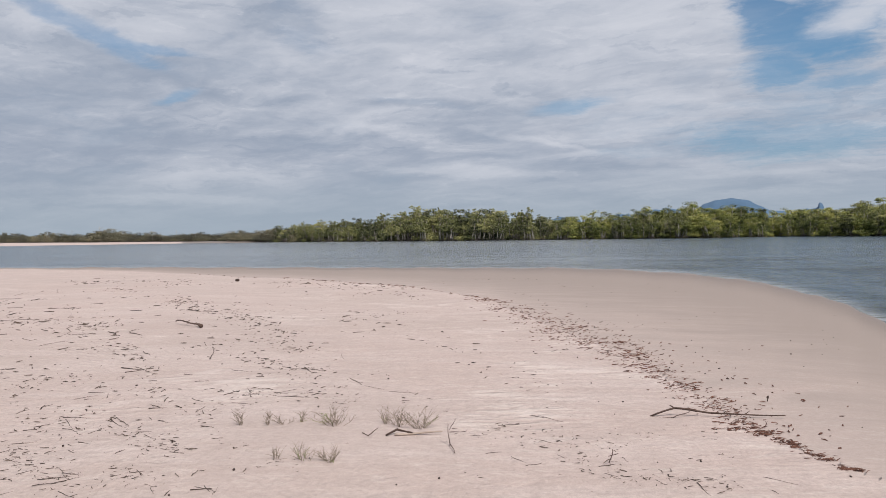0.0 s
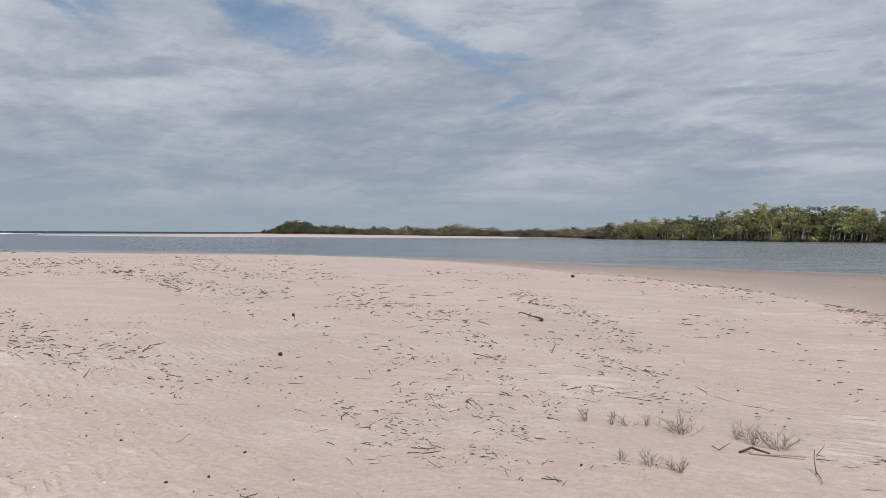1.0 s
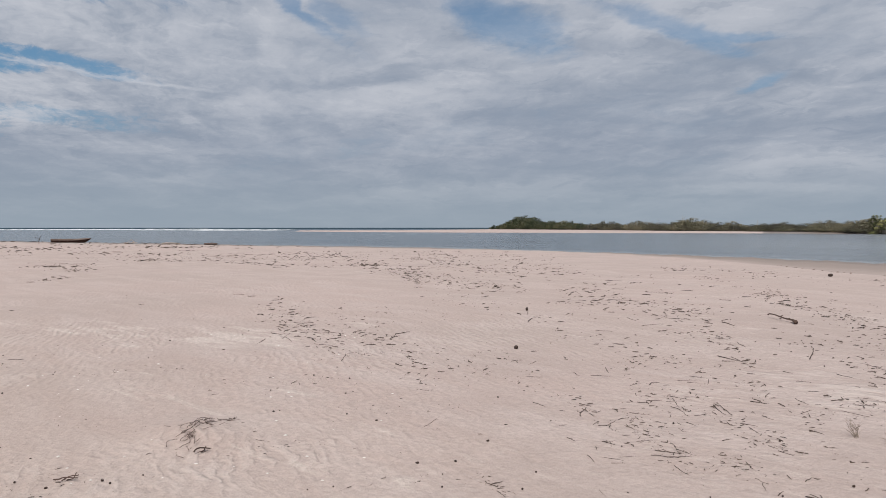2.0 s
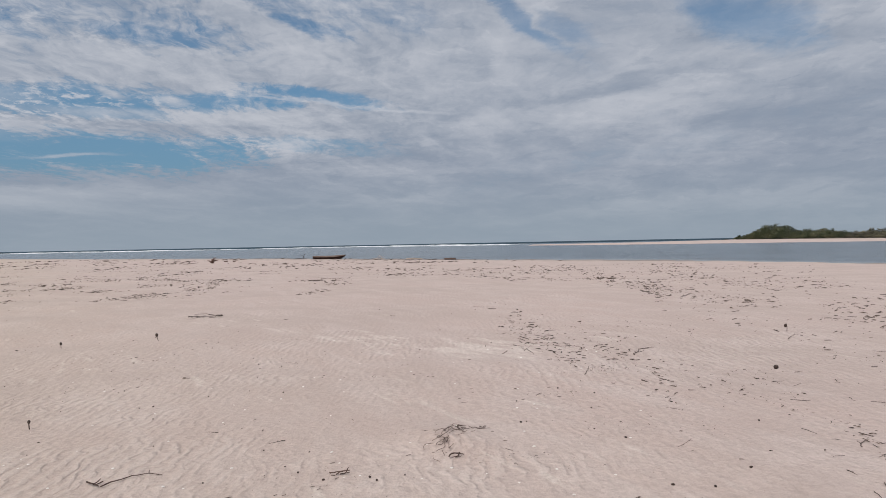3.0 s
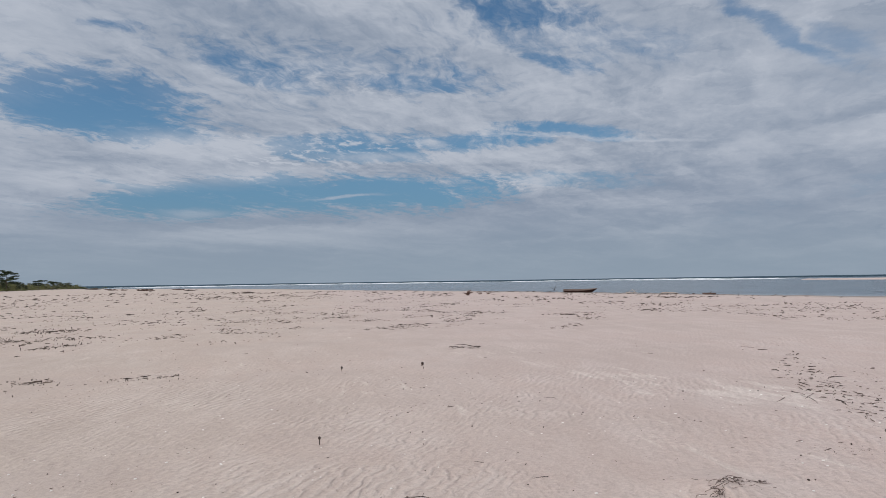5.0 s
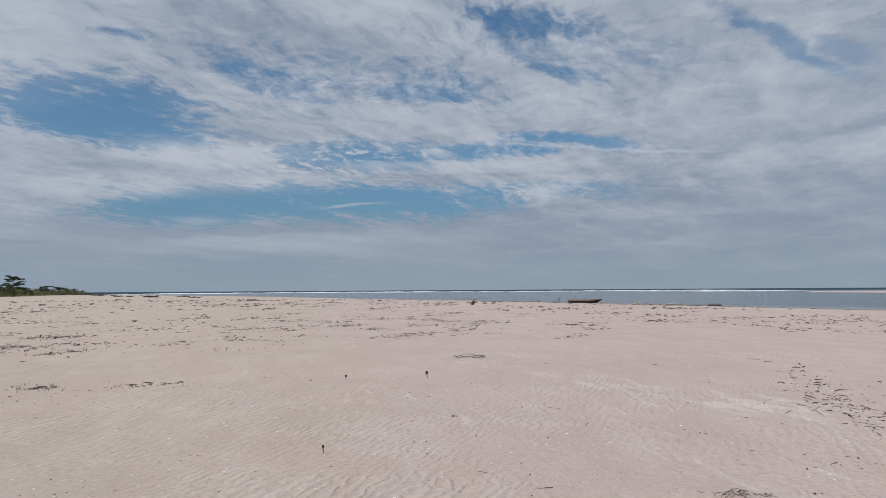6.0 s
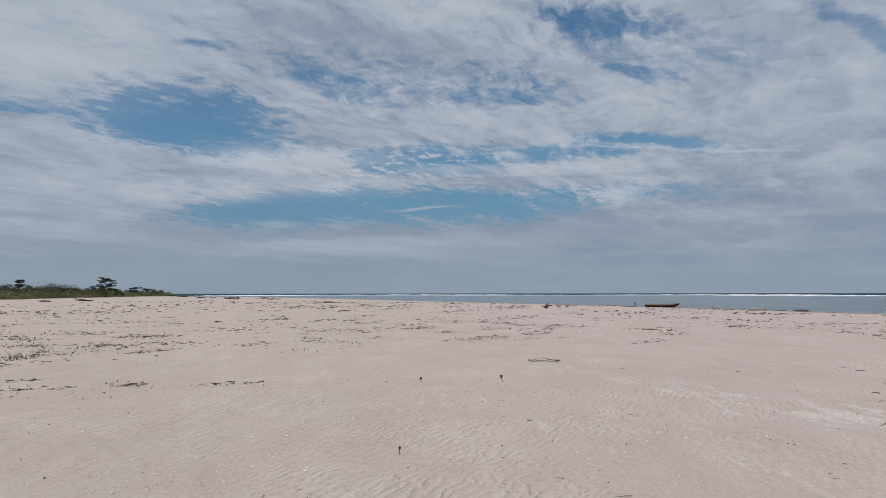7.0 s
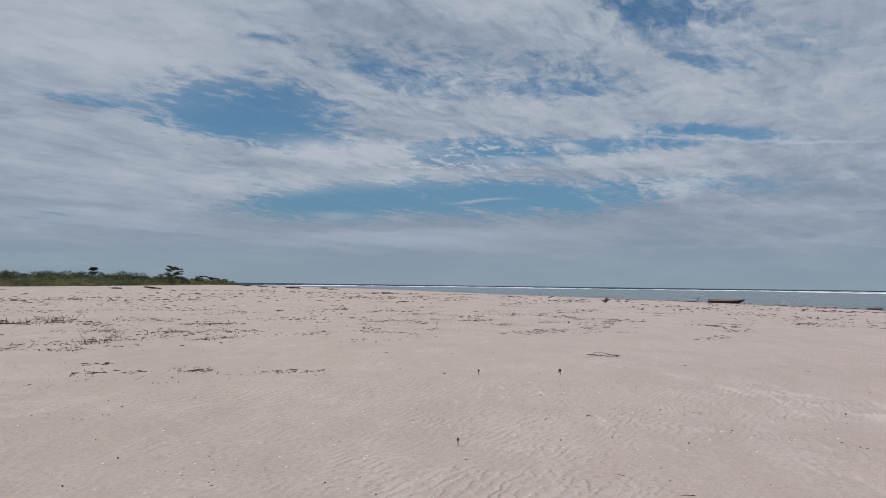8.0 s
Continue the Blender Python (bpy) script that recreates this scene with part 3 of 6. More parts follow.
def piece(name, me, parent, label="", m=None):
    ob = new(name, me)
    ob.parent = parent
    if m is not None:
        ob.matrix_local = m
    return tagged(ob, label) if label else ob


def stand(p, turn=0.0, size=1.0, tip=0.0, lean=0.0):
    """Pose of a thing on the ground at p, turned about z, scaled evenly."""
    return Matrix.Translation(p) @ Euler((radians(tip), radians(lean), radians(turn))).to_matrix().to_4x4() @ Matrix.Diagonal((size, size, size, 1))


def tube(verts, faces, pts, radii, sides=6):
    """A tapered round limb along pts, closed at both ends, added to verts and faces."""
    base = len(verts)
    n = len(pts)
    for i, p in enumerate(pts):
        d = (pts[min(i + 1, n - 1)] - pts[max(i - 1, 0)])
        d = d.normalized() if d.length > 1e-9 else Vector((0, 0, 1))
        u = d.cross(Vector((0.31, 0.17, 0.93)) if abs(d.z) < 0.9 else Vector((1, 0.1, 0))).normalized()
        v = d.cross(u)
        for s in range(sides):
            t = 2 * math.pi * s / sides
            verts.append(p + (u * math.cos(t) + v * math.sin(t)) * radii[i])
    for i in range(n - 1):
        for s in range(sides):
            a0, a1 = base + i * sides + s, base + i * sides + (s + 1) % sides
            faces.append((a0, a1, a1 + sides, a0 + sides))
    faces.append(tuple(base + s for s in range(sides))[::-1])
    faces.append(tuple(base + (n - 1) * sides + s for s in range(sides)))


def bent_line(r, start, end, bend, steps):
    """Points from start to end, wandering by bend times the length."""
    d = end - start
    side = [Vector((r.uniform(-1, 1), r.uniform(-1, 1), r.uniform(-0.6, 0.6))) * d.length * bend for _ in range(2)]
    pts = []
    for i in range(steps + 1):
        k = i / steps
        pts.append(start + d * k + side[0] * math.sin(math.pi * k) + side[1] * 0.6 * math.sin(2 * math.pi * k) * (1 - 0.3 * k))
    return pts


def stick_mesh(name, seed, thick, bend, twigs, mat, sides=6, lift=0.03):
    """A stick one metre long, lying along x, with a few side twigs."""
    r = random.Random(seed)
    v, f = [], []
    pts = bent_line(r, Vector((-0.5, 0, thick * 0.5)), Vector((0.5, 0, thick * 0.4)), bend, 9)
    for p in pts:
        p.y += r.gauss(0, 0.05 * bend + 0.006)
        p.z = max(thick * 0.35, abs(p.z) * 0.5 + thick * 0.3)
    rad = [thick * (1.0 - 0.62 * i / 9) * r.uniform(0.85, 1.15) for i in range(10)]
    tube(v, f, pts, rad, sides)
    for _ in range(twigs):
        i = r.randint(2, 8)
        a = r.choice((-1, 1)) * r.uniform(0.4, 1.1)
        ln = r.uniform(0.12, 0.32)
        end = pts[i] + Vector((math.cos(a) * ln, math.sin(a) * ln, r.uniform(0, lift)))
        tp = bent_line(r, pts[i], end, 0.08, 3)
        tube(v, f, tp, [rad[i] * q for q in (0.6, 0.5, 0.38, 0.22)], 5)
    return mesh_of(name, v, f, mat, True)


def scraps(name, spots, mat, seed, flat=0.4):
    """Many small bent scraps as one mesh. spots: x, y, length, width, turn."""
    r = np.random.RandomState(seed)
    s = np.array(spots, float)
    n = len(s)
    z0 = land(s[:, 0], s[:, 1])[0]
    ln, wd, tu = s[:, 2], s[:, 3], s[:, 4]
    bend = r.normal(0, 0.6, n)
    rise = r.uniform(0, 0.25, n) * ln * flat
    ks = np.array([-0.5, 0.0, 0.5])
    v = np.zeros((n, 3, 3, 3))
    for i, k in enumerate(ks):
        ang = tu + bend * k * 2
        cx = s[:, 0] + np.cos(tu) * ln * k - np.sin(tu) * ln * bend * (k * k) * 0.8
        cy = s[:, 1] + np.sin(tu) * ln * k + np.cos(tu) * ln * bend * (k * k) * 0.8
        taper = np.clip((0.75, 1.0, 0.4)[i] + r.normal(0, 0.25, n), 0.15, 1.3)
        up = z0 + wd * 0.35 + rise * (0.0, 0.5, 1.0)[i]
        px, py = -np.sin(ang), np.cos(ang)
        for j, (o, h) in enumerate(((-0.5, -0.1), (0.5, -0.1), (0.0, 0.7))):
            v[:, i, j, 0] = cx + px * wd * o * taper
            v[:, i, j, 1] = cy + py * wd * o * taper
            v[:, i, j, 2] = up + wd * h * taper
    f = []
    pat = []
    for i in range(2):
        for j in range(3):
            a0, a1 = i * 3 + j, i * 3 + (j + 1) % 3
            pat.append((a0, a1, a1 + 3, a0 + 3))
    for i in range(n):
        b = i * 9
        f += [tuple(b + q for q in p) for p in pat] + [(b + 2, b + 1, b), (b + 6, b + 7, b + 8)]
    return mesh_of(name, v.reshape(-1, 3), f, mat)


def leaves(r, lumps, size, up=0.5):
    """Leaf sprays in lumps (centre, radii, count): a pointed leaf each, as verts and faces."""
    vs, fs = [], []
    base = 0
    for c, rad, n in lumps:
        d = r.normal(size=(n, 3))
        d /= np.linalg.norm(d, axis=1)[:, None]
        p = np.array(c) + d * np.array(rad) * (r.uniform(0.25, 1.0, n) ** 0.45)[:, None]
        nor = d + r.normal(scale=0.55, size=(n, 3)) + np.array((0, 0, up))
        nor /= np.linalg.norm(nor, axis=1)[:, None]
        u = np.cross(nor, r.normal(size=(n, 3)))
        u /= np.linalg.norm(u, axis=1)[:, None] + 1e-9
        w2 = np.cross(nor, u)
        s = size * r.uniform(0.6, 1.35, n)[:, None]
        q = np.stack([p - u * s * 0.5, p + w2 * s * 0.27 + nor * s * 0.06, p + u * s * 0.5, p - w2 * s * 0.27 + nor * s * 0.06], 1)
        vs.append(q.reshape(-1, 3))
        fs.append(base + np.arange(n * 4).reshape(-1, 4))
        base += n * 4
    return np.concatenate(vs), np.concatenate(fs)


# ---------- the trees and bushes across the channel ----------


def mangrove(name, seed, leaf_mat, open_trunks, tops):
    """A mangrove ten metres high: grey stems on arching roots under an uneven crown."""
    r = random.Random(seed)
    nr = np.random.RandomState(seed)
    root = holder(name, Matrix(), "", "tree")
    v, f = [], []
    lumps = []
    stems = r.randint(4, 6)
    for s in range(stems):
        a = 2 * math.pi * s / stems + r.uniform(-0.5, 0.5)
        foot = Vector((math.cos(a) * r.uniform(0.4, 2.2), math.sin(a) * r.uniform(0.3, 1.2), 1.0))
        high = r.uniform(5.2, 8.6) if s else 9.0
        head = foot + Vector((r.uniform(-1.1, 1.1), r.uniform(-0.8, 0.8), high - 1.0))
        pts = bent_line(r, foot, head, 0.05, 7)
        tube(v, f, pts, [0.21 * (1 - 0.72 * i / 7) for i in range(8)], 6)
        for _ in range(4):
            i = r.randint(3, 7)
            b = r.uniform(0, 2 * math.pi)
            tip = pts[i] + Vector((math.cos(b) * r.uniform(0.8, 1.9), math.sin(b) * r.uniform(0.6, 1.4), r.uniform(0.3, 1.4)))
            tube(v, f, bent_line(r, pts[i], tip, 0.08, 3), [0.07, 0.055, 0.04, 0.02], 5)
            wide = r.uniform(0.6, 1.15)
            lumps.append((tuple(tip), (wide, wide, wide * r.uniform(0.45, 0.8)), r.randint(34, 58)))
        wide = r.uniform(0.7, 1.25)
        lumps.append((tuple(head + Vector((0, 0, 0.3))), (wide, wide, wide * 0.7), 60))
    low = 1.6 if not open_trunks else 3.6
    for _ in range(16 if open_trunks else 26):
        k = r.random()
        z = low + (8.0 - low) * k
        spread = 2.7 * math.sin(math.pi * (0.25 + 0.62 * k)) + 0.3
        b = r.uniform(0, 2 * math.pi)
        wide = r.uniform(0.6, 1.2)
        lumps.append(((math.cos(b) * spread * r.uniform(0.5, 1.0), math.sin(b) * spread * 0.8, z), (wide, wide, wide * r.uniform(0.5, 0.8)), r.randint(34, 56)))
    for _ in range(tops):
        b = Vector((r.uniform(-1.8, 1.8), r.uniform(-1, 1), 7.0))
        tip = b + Vector((r.uniform(-0.6, 0.6), r.uniform(-0.4, 0.4), r.uniform(2.2, 3.6)))
        tube(v, f, bent_line(r, b, tip, 0.05, 4), [0.08, 0.065, 0.05, 0.035, 0.02], 5)
        for k in (0.72, 1.0):
            p = b.lerp(tip, k)
            lumps.append((tuple(p), (r.uniform(0.35, 0.75), 0.5, r.uniform(0.2, 0.4)), 22))
    stems_part = piece("trunk", mesh_of("trunk", v, f, TRUNK, True), root, "pale grey crooked stems")
    v, f = [], []
    for _ in range(15):
        a = r.uniform(0, 2 * math.pi)
        out = r.uniform(0.8, 2.6)
        top = Vector((math.cos(a) * 0.4 * out, math.sin(a) * 0.4 * out, r.uniform(1.0, 2.1)))
        end = Vector((math.cos(a) * out, math.sin(a) * out, -0.5))
        pts = bent_line(r, top, end, 0.03, 4)
        for i, p in enumerate(pts):
            p.z += 0.35 * math.sin(math.pi * i / 4)
        tube(v, f, pts, [0.07, 0.06, 0.055, 0.05, 0.04], 5)
    piece("root", mesh_of("root", v, f, DARKROOT, True), stems_part, "dark arching prop roots")
    lv, lf = leaves(nr, [(c, rad, int(n * 1.8)) for c, rad, n in lumps], 0.31)
    piece("crown", mesh_of("crown", lv, lf, leaf_mat), root)
    return root


def bush(name, seed, leaf_mat, wide, high, count, category="bush", bare=0):
    """A dense bush of leaf sprays over short stems, about one metre to the unit."""
    r = random.Random(seed)
    nr = np.random.RandomState(seed)
    root = holder(name, Matrix(), "", category)
    v, f, lumps = [], [], []
    for i in range(count):
        a, k = r.uniform(0, 2 * math.pi), math.sqrt(r.random())
        top = high * (1 - 0.62 * k * k) * r.uniform(0.62, 1.0)
        tip = Vector((math.cos(a) * k * wide, math.sin(a) * k * wide, top))
        foot = Vector((tip.x * 0.4, tip.y * 0.4, -0.15))
        if i % 2 == 0:
            tube(v, f, bent_line(r, foot, tip, 0.07, 4), [0.06, 0.05, 0.04, 0.03, 0.015], 5)
        s = r.uniform(0.45, 0.85) * high / 3.2
        lumps.append((tuple(tip - Vector((0, 0, s * 0.5))), (s * 1.25, s * 1.25, s * 0.75), r.randint(26, 44)))
        if top > high * 0.45:
            lumps.append(((tip.x * 1.05, tip.y * 1.05, top * 0.42), (s * 1.2, s * 1.2, s * 0.8), 26))
    for _ in range(bare):
        a = r.uniform(0, 2 * math.pi)
        foot = Vector((math.cos(a) * wide * 0.5, math.sin(a) * wide * 0.5, 0))
        tip = foot + Vector((r.uniform(-0.5, 0.5), r.uniform(-0.5, 0.5), high * r.uniform(1.0, 1.35)))
        pts = bent_line(r, foot, tip, 0.06, 5)
        tube(v, f, pts, [0.06, 0.05, 0.045, 0.035, 0.025, 0.012], 5)
        for _ in range(3):
            q = pts[r.randint(2, 4)]
            tube(v, f, bent_line(r, q, q + Vector((r.uniform(-0.6, 0.6), r.uniform(-0.6, 0.6), r.uniform(0.3, 0.8))), 0.1, 3), [0.03, 0.025, 0.018, 0.01], 4)
    piece("stem", mesh_of("stem", v, f, TRUNK, True), root, "grey bare branching stem")
    lv, lf = leaves(nr, [(c, rad, int(n * 1.5)) for c, rad, n in lumps], 0.27 * high / 3.2)
    piece("crown", mesh_of("crown", lv, lf, leaf_mat), root)
    return root


def tiered_tree(seed, high, tiers):
    """A tree with level tiers of foliage on a single stem, like a sea almond."""
    r = random.Random(seed)
    nr = np.random.RandomState(seed)
    root = holder("tiered_tree", Matrix(), "dark green tree with level tiers of leaves on a slim trunk", "tree")
    v, f, lumps = [], [], []
    top = Vector((0.15, 0, high))
    pts = bent_line(r, Vector((0, 0, -0.2)), top, 0.02, 8)
    tube(v, f, pts, [0.16 * (1 - 0.8 * i / 8) for i in range(9)], 8)
    for z, reach in tiers:
        for i in range(6):
            a = 2 * math.pi * i / 6 + r.uniform(-0.5, 0.5)
            ln = reach * r.uniform(0.35, 1.15)
            foot = Vector((0.1 * z / high, 0, z - 0.25 + r.uniform(-0.45, 0.45)))
            tip = foot + Vector((math.cos(a) * ln, math.sin(a) * ln, r.uniform(0.15, 0.45)))
            tube(v, f, bent_line(r, foot, tip, 0.05, 4), [0.05, 0.045, 0.035, 0.025, 0.012], 5)
            for k in (0.55, 0.8, 1.0):
                p = foot.lerp(tip, k)
                lumps.append(((p.x, p.y, p.z + 0.12), (0.72, 0.72, 0.24), 52))
    piece("trunk", mesh_of("trunk", v, f, DARKROOT, True), root)
    lv, lf = leaves(nr, lumps, 0.34, 1.2)
    piece("crown", mesh_of("crown", lv, lf, TIERLEAF), root)
    return root


def plant(kinds, az, r, high, unit, wide=1.0, sink=0.0):
    """A copy of one of the kinds, of that height, at a bearing and distance."""
    src = rng.choice(kinds)
    p = spot(az, r)
    p.z = max(p.z, -0.15) - sink
    s = high / unit
    m = Matrix.Translation(p) @ Matrix.Rotation(rng.uniform(0, 6.28), 4, "Z") @ Matrix.Diagonal((s * wide, s * wide, s, 1))
    return copy_thing(src, m)


def retire(obs):
    """Take away the patterns once they are copied."""
    for ob in obs:
        for c in list(ob.children_recursive):
            bpy.data.objects.remove(c)
        bpy.data.objects.remove(ob)


tall = [mangrove("mangrove_tree", s, OLIVE, s % 2 == 0, 1 + s % 3) for s in range(11, 18)]
for ob in tall:
    tagged(ob, "olive green mangrove tree with pale crooked stems at the waterline", "tree", "mangroves across the channel")
bright = [mangrove("mangrove_tree", s, LIME, False, s % 2) for s in range(21, 25)]
for ob in bright:
    tagged(ob, "yellow-green bushy mangrove tree over dark prop roots", "tree", "mangroves across the channel")
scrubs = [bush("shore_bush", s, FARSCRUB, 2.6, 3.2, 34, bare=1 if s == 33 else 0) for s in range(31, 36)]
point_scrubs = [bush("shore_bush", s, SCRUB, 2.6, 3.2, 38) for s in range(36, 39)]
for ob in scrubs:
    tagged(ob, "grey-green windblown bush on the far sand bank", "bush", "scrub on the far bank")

for ob in point_scrubs:
    tagged(ob, "dark green rounded bush on the sandy point", "bush", "scrub on the far bank")

lows = [bush("mangrove_bush", s, LIME, 2.6, 3.2, 36) for s in range(61, 64)]
lows_olive = [bush("mangrove_bush", s, OLIVE, 2.6, 3.2, 36) for s in range(64, 67)]
for ob in lows:
    tagged(ob, "yellow-green young mangrove filling the foot of the thicket", "bush", "young mangroves")
for ob in lows_olive:
    tagged(ob, "olive green young mangrove filling the foot of the thicket", "bush", "young mangroves")
# height of the tree line by bearing
LINE = [(-40, 9.8), (-31, 9.9), (-29, 8.6), (-25.5, 8.2), (-23.6, 8.4), (-22, 9.3), (-18.5, 9.4), (-16, 8.5), (-13, 7.5), (-11, 7.2), (-9, 6.2), (-7.6, 6.6),
        (-6.3, 8.6), (-4, 9.2), (-1, 9.2), (1.5, 10.2), (3.7, 8.4), (6, 7.0), (10, 6.4), (14, 5.4), (19, 4.6), (21, 4.0)]
az = -40.0
while az < 12.4:
    tops_here = float(np.interp(az, [q[0] for q in LINE], [q[1] for q in LINE]))
    front = float(curve(FAR, az))
    kinds = bright if az < -9 else tall
    if -18 < az < -13 or -31 < az < -27:
        kinds = bright + tall[:3]
    fat = (1.25 if tops_here > 7 else 1.5) * (1.2 if az < -9 else 1.0)
    for row, k in ((3.0, 0.72), (8.0, 0.86), (14.0, 0.98), (20.0, 0.93)):
        plant(tall[1::2] if az > -9 and row == 3.0 else kinds, az + rng.uniform(-0.45, 0.45), front + row + rng.uniform(-1.5, 1.5), tops_here * k * rng.uniform(0.84, 1.10), 10.3, fat)
    if az < -9 or rng.random() < 0.8:
        plant(lows if az < -9 else lows_olive, az + rng.uniform(-0.4, 0.4), front + 5.5, tops_here * rng.uniform(0.28, 0.5), 3.2, 1.15)
    plant(lows if az < -9 else lows_olive, az + rng.uniform(-0.4, 0.4), front + 17, tops_here * rng.uniform(0.55, 0.7), 3.2, 0.9)
    az += (0.62 if az < -9 else 0.75) * (220 / front)
# tall single crowns above the line
for a_, h_ in ((-6.6, 10.2), (-6.1, 9.2), (2.0, 10.8), (0.2, 10.6), (-18.0, 10.0), (-17.2, 9.9), (-15.3, 9.4), (10.8, 7.6)):
    plant(tall, a_, float(curve(FAR, a_)) + 8, h_, 11.2, 0.62)

# scrub on the sand flats, running out to the point
SCRUBLINE = [(10, 262), (12, 262), (13, 268), (19.6, 290), (25.3, 330), (30, 400), (33.6, 480), (36, 540), (40, 600)]
az = 11.8
while az < 40.0:
    r0 = float(np.interp(az, [q[0] for q in SCRUBLINE], [q[1] for q in SCRUBLINE]))
    bump_h = 1.0 + 0.35 * max(0, (17 - az) / 4) + 0.5 * math.exp(-((az - 36.3) / 1.7) ** 2) + 0.15 * math.sin(az * 2.1) + 0.35 * math.exp(-((az - 24.5) / 1.5) ** 2)
    if az > 37.6:
        bump_h *= max(0.12, 1 - 0.42 * (az - 37.6))
    for row in (3, 11, 20):
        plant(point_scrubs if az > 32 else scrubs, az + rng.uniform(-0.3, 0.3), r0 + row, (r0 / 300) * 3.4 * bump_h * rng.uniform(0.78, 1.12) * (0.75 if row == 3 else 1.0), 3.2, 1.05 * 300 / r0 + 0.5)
    az += 0.52

# ---------- the brush on the dune beyond the sand flat ----------
brush = [bush("dune_bush", s, BRUSH, 2.8, 2.6, 30) for s in range(41, 45)]
for ob in brush:
    tagged(ob, "low green bush in the thicket along the dune", "bush", "thicket on the dune")
dark_brush = [bush("dune_bush", s, SCRUB, 2.4, 3.2, 30) for s in range(46, 49)]
for ob in dark_brush:
    tagged(ob, "dark green bush in the thicket along the dune", "bush", "thicket on the dune")
EDGE = [(104.5, 640), (106, 520), (107.5, 400), (111, 258), (114.8, 208), (118.3, 178), (121.6, 163), (135, 130), (160, 120)]
az = 104.4
while az < 150:
    r0 = float(np.interp(az, [q[0] for q in EDGE], [q[1] for q in EDGE]))
    grow = (0.35 if az < 106 else 0.8 if az < 110.5 else 1.0) * (r0 / 200) ** 0.5
    step = 1.0 if az < 126 else 2.4
    plant(brush, az, r0 + 2, 1.5 * grow * rng.uniform(0.7, 1.1), 2.6, 1.5)
    plant(brush, az + 0.4, r0 + 10, 2.7 * grow * rng.uniform(0.8, 1.1), 2.6, 1.2)
    if az > 106.5:
        plant(dark_brush, az + 0.2, r0 + 22, 3.3 * grow * rng.uniform(0.8, 1.1), 2.9, 1.1)
    if az > 110.6:
        plant(dark_brush, az + rng.uniform(-0.3, 0.3), r0 + 34, 4.1 * grow * rng.uniform(0.75, 1.1), 3.2, 1.0)
    az += step * 0.62
retire(point_scrubs + tall + bright + lows + lows_olive + scrubs + brush + dark_brush)

t1 = tiered_tree(51, 6.3, ((3.0, 2.6), (3.9, 3.5), (4.9, 2.9), (5.9, 1.6)))
t1.matrix_world = stand(spot(110.8, 262), 20)
t2 = tiered_tree(52, 4.2, ((2.6, 2.3), (3.9, 2.9)))
t2.matrix_world = stand(spot(108.95, 300), 70, 0.85)
t3 = tiered_tree(53, 4.0, ((3.2, 1.6), (3.8, 2.6)))
t3.matrix_world = stand(spot(108.1, 320), 120, 0.8)
t4 = tiered_tree(54, 5.6, ((4.0, 2.0), (5.4, 1.6)))
t4.matrix_world = stand(spot(116.05, 235), 10, 0.85)

# ---------- far hills ----------


def hill(seed, az0, dist, half, top, shape):
    """A hazy ridge: its crest by bearing, thick from front to back."""
    r = random.Random(seed)
    n, rows = 60, 7
    v, f = [], []
    ph = [r.uniform(0, 6) for _ in range(4)]
    for i in range(n + 1):
        u = -1 + 2 * i / n
        crest = top * float(np.interp(u, [q[0] for q in shape], [q[1] for q in shape]))
        crest *= 1 + 0.015 * math.sin(9 * u + ph[0]) + 0.012 * math.sin(23 * u + ph[1])
        a_ = radians(az0 - u * half)
        for j in range(rows + 1):
            k = -1 + 2 * j / rows
            d = dist + k * 350
            z = -6 + (crest + 6) * max(0.0, 1 - k * k) ** 0.7 * (1 + 0.015 * math.sin(13 * u + 5 * k + ph[2]))
            v.append(Vector((-math.sin(a_) * d, math.cos(a_) * d, z)))
    for i in range(n):
        for j in range(rows):
            q = i * (rows + 1) + j
            f.append((q, q + 1, q + rows + 2, q + rows + 1))
    return thing("hill", mesh_of("hill", v, f, HILL, True), Matrix(), "blue hazy hill on the horizon behind the mangroves", "hill", "far hills")


hill(1, -22.0, 4200, 4.0, 174, ((-1, 0.1), (-0.85, 0.5), (-0.73, 0.66), (-0.63, 0.82), (-0.46, 0.94), (-0.31, 1.0), (0.0, 0.97), (0.14, 0.91), (0.26, 0.79), (0.46, 0.635), (0.69, 0.565), (0.85, 0.5), (1, 0.1)))
hill(2, -16.6, 4300, 2.4, 131, ((-1, 0), (-0.7, 0.86), (-0.35, 0.95), (0.15, 1.0), (0.7, 0.88), (1, 0.3)))
hill(3, -13.4, 4330, 1.5, 105, ((-1, 0), (-0.5, 0.92), (0, 0.98), (0.5, 1.0), (1, 0.3)))
hill(5, -9.4, 4350, 1.7, 92, ((-1, 0), (-0.7, 0.85), (-0.3, 1.0), (0.1, 1.0), (0.65, 0.88), (1, 0)))
hill(4, -27.0, 4100, 1.5, 132, ((-1, 0), (-0.8, 0.66), (-0.5, 0.8), (-0.03, 0.83), (0.02, 0.97), (0.06, 1.0), (0.16, 1.0), (0.2, 0.95), (0.25, 0.8), (0.65, 0.71), (1, 0)))

# ---------- breakers on the bar ----------


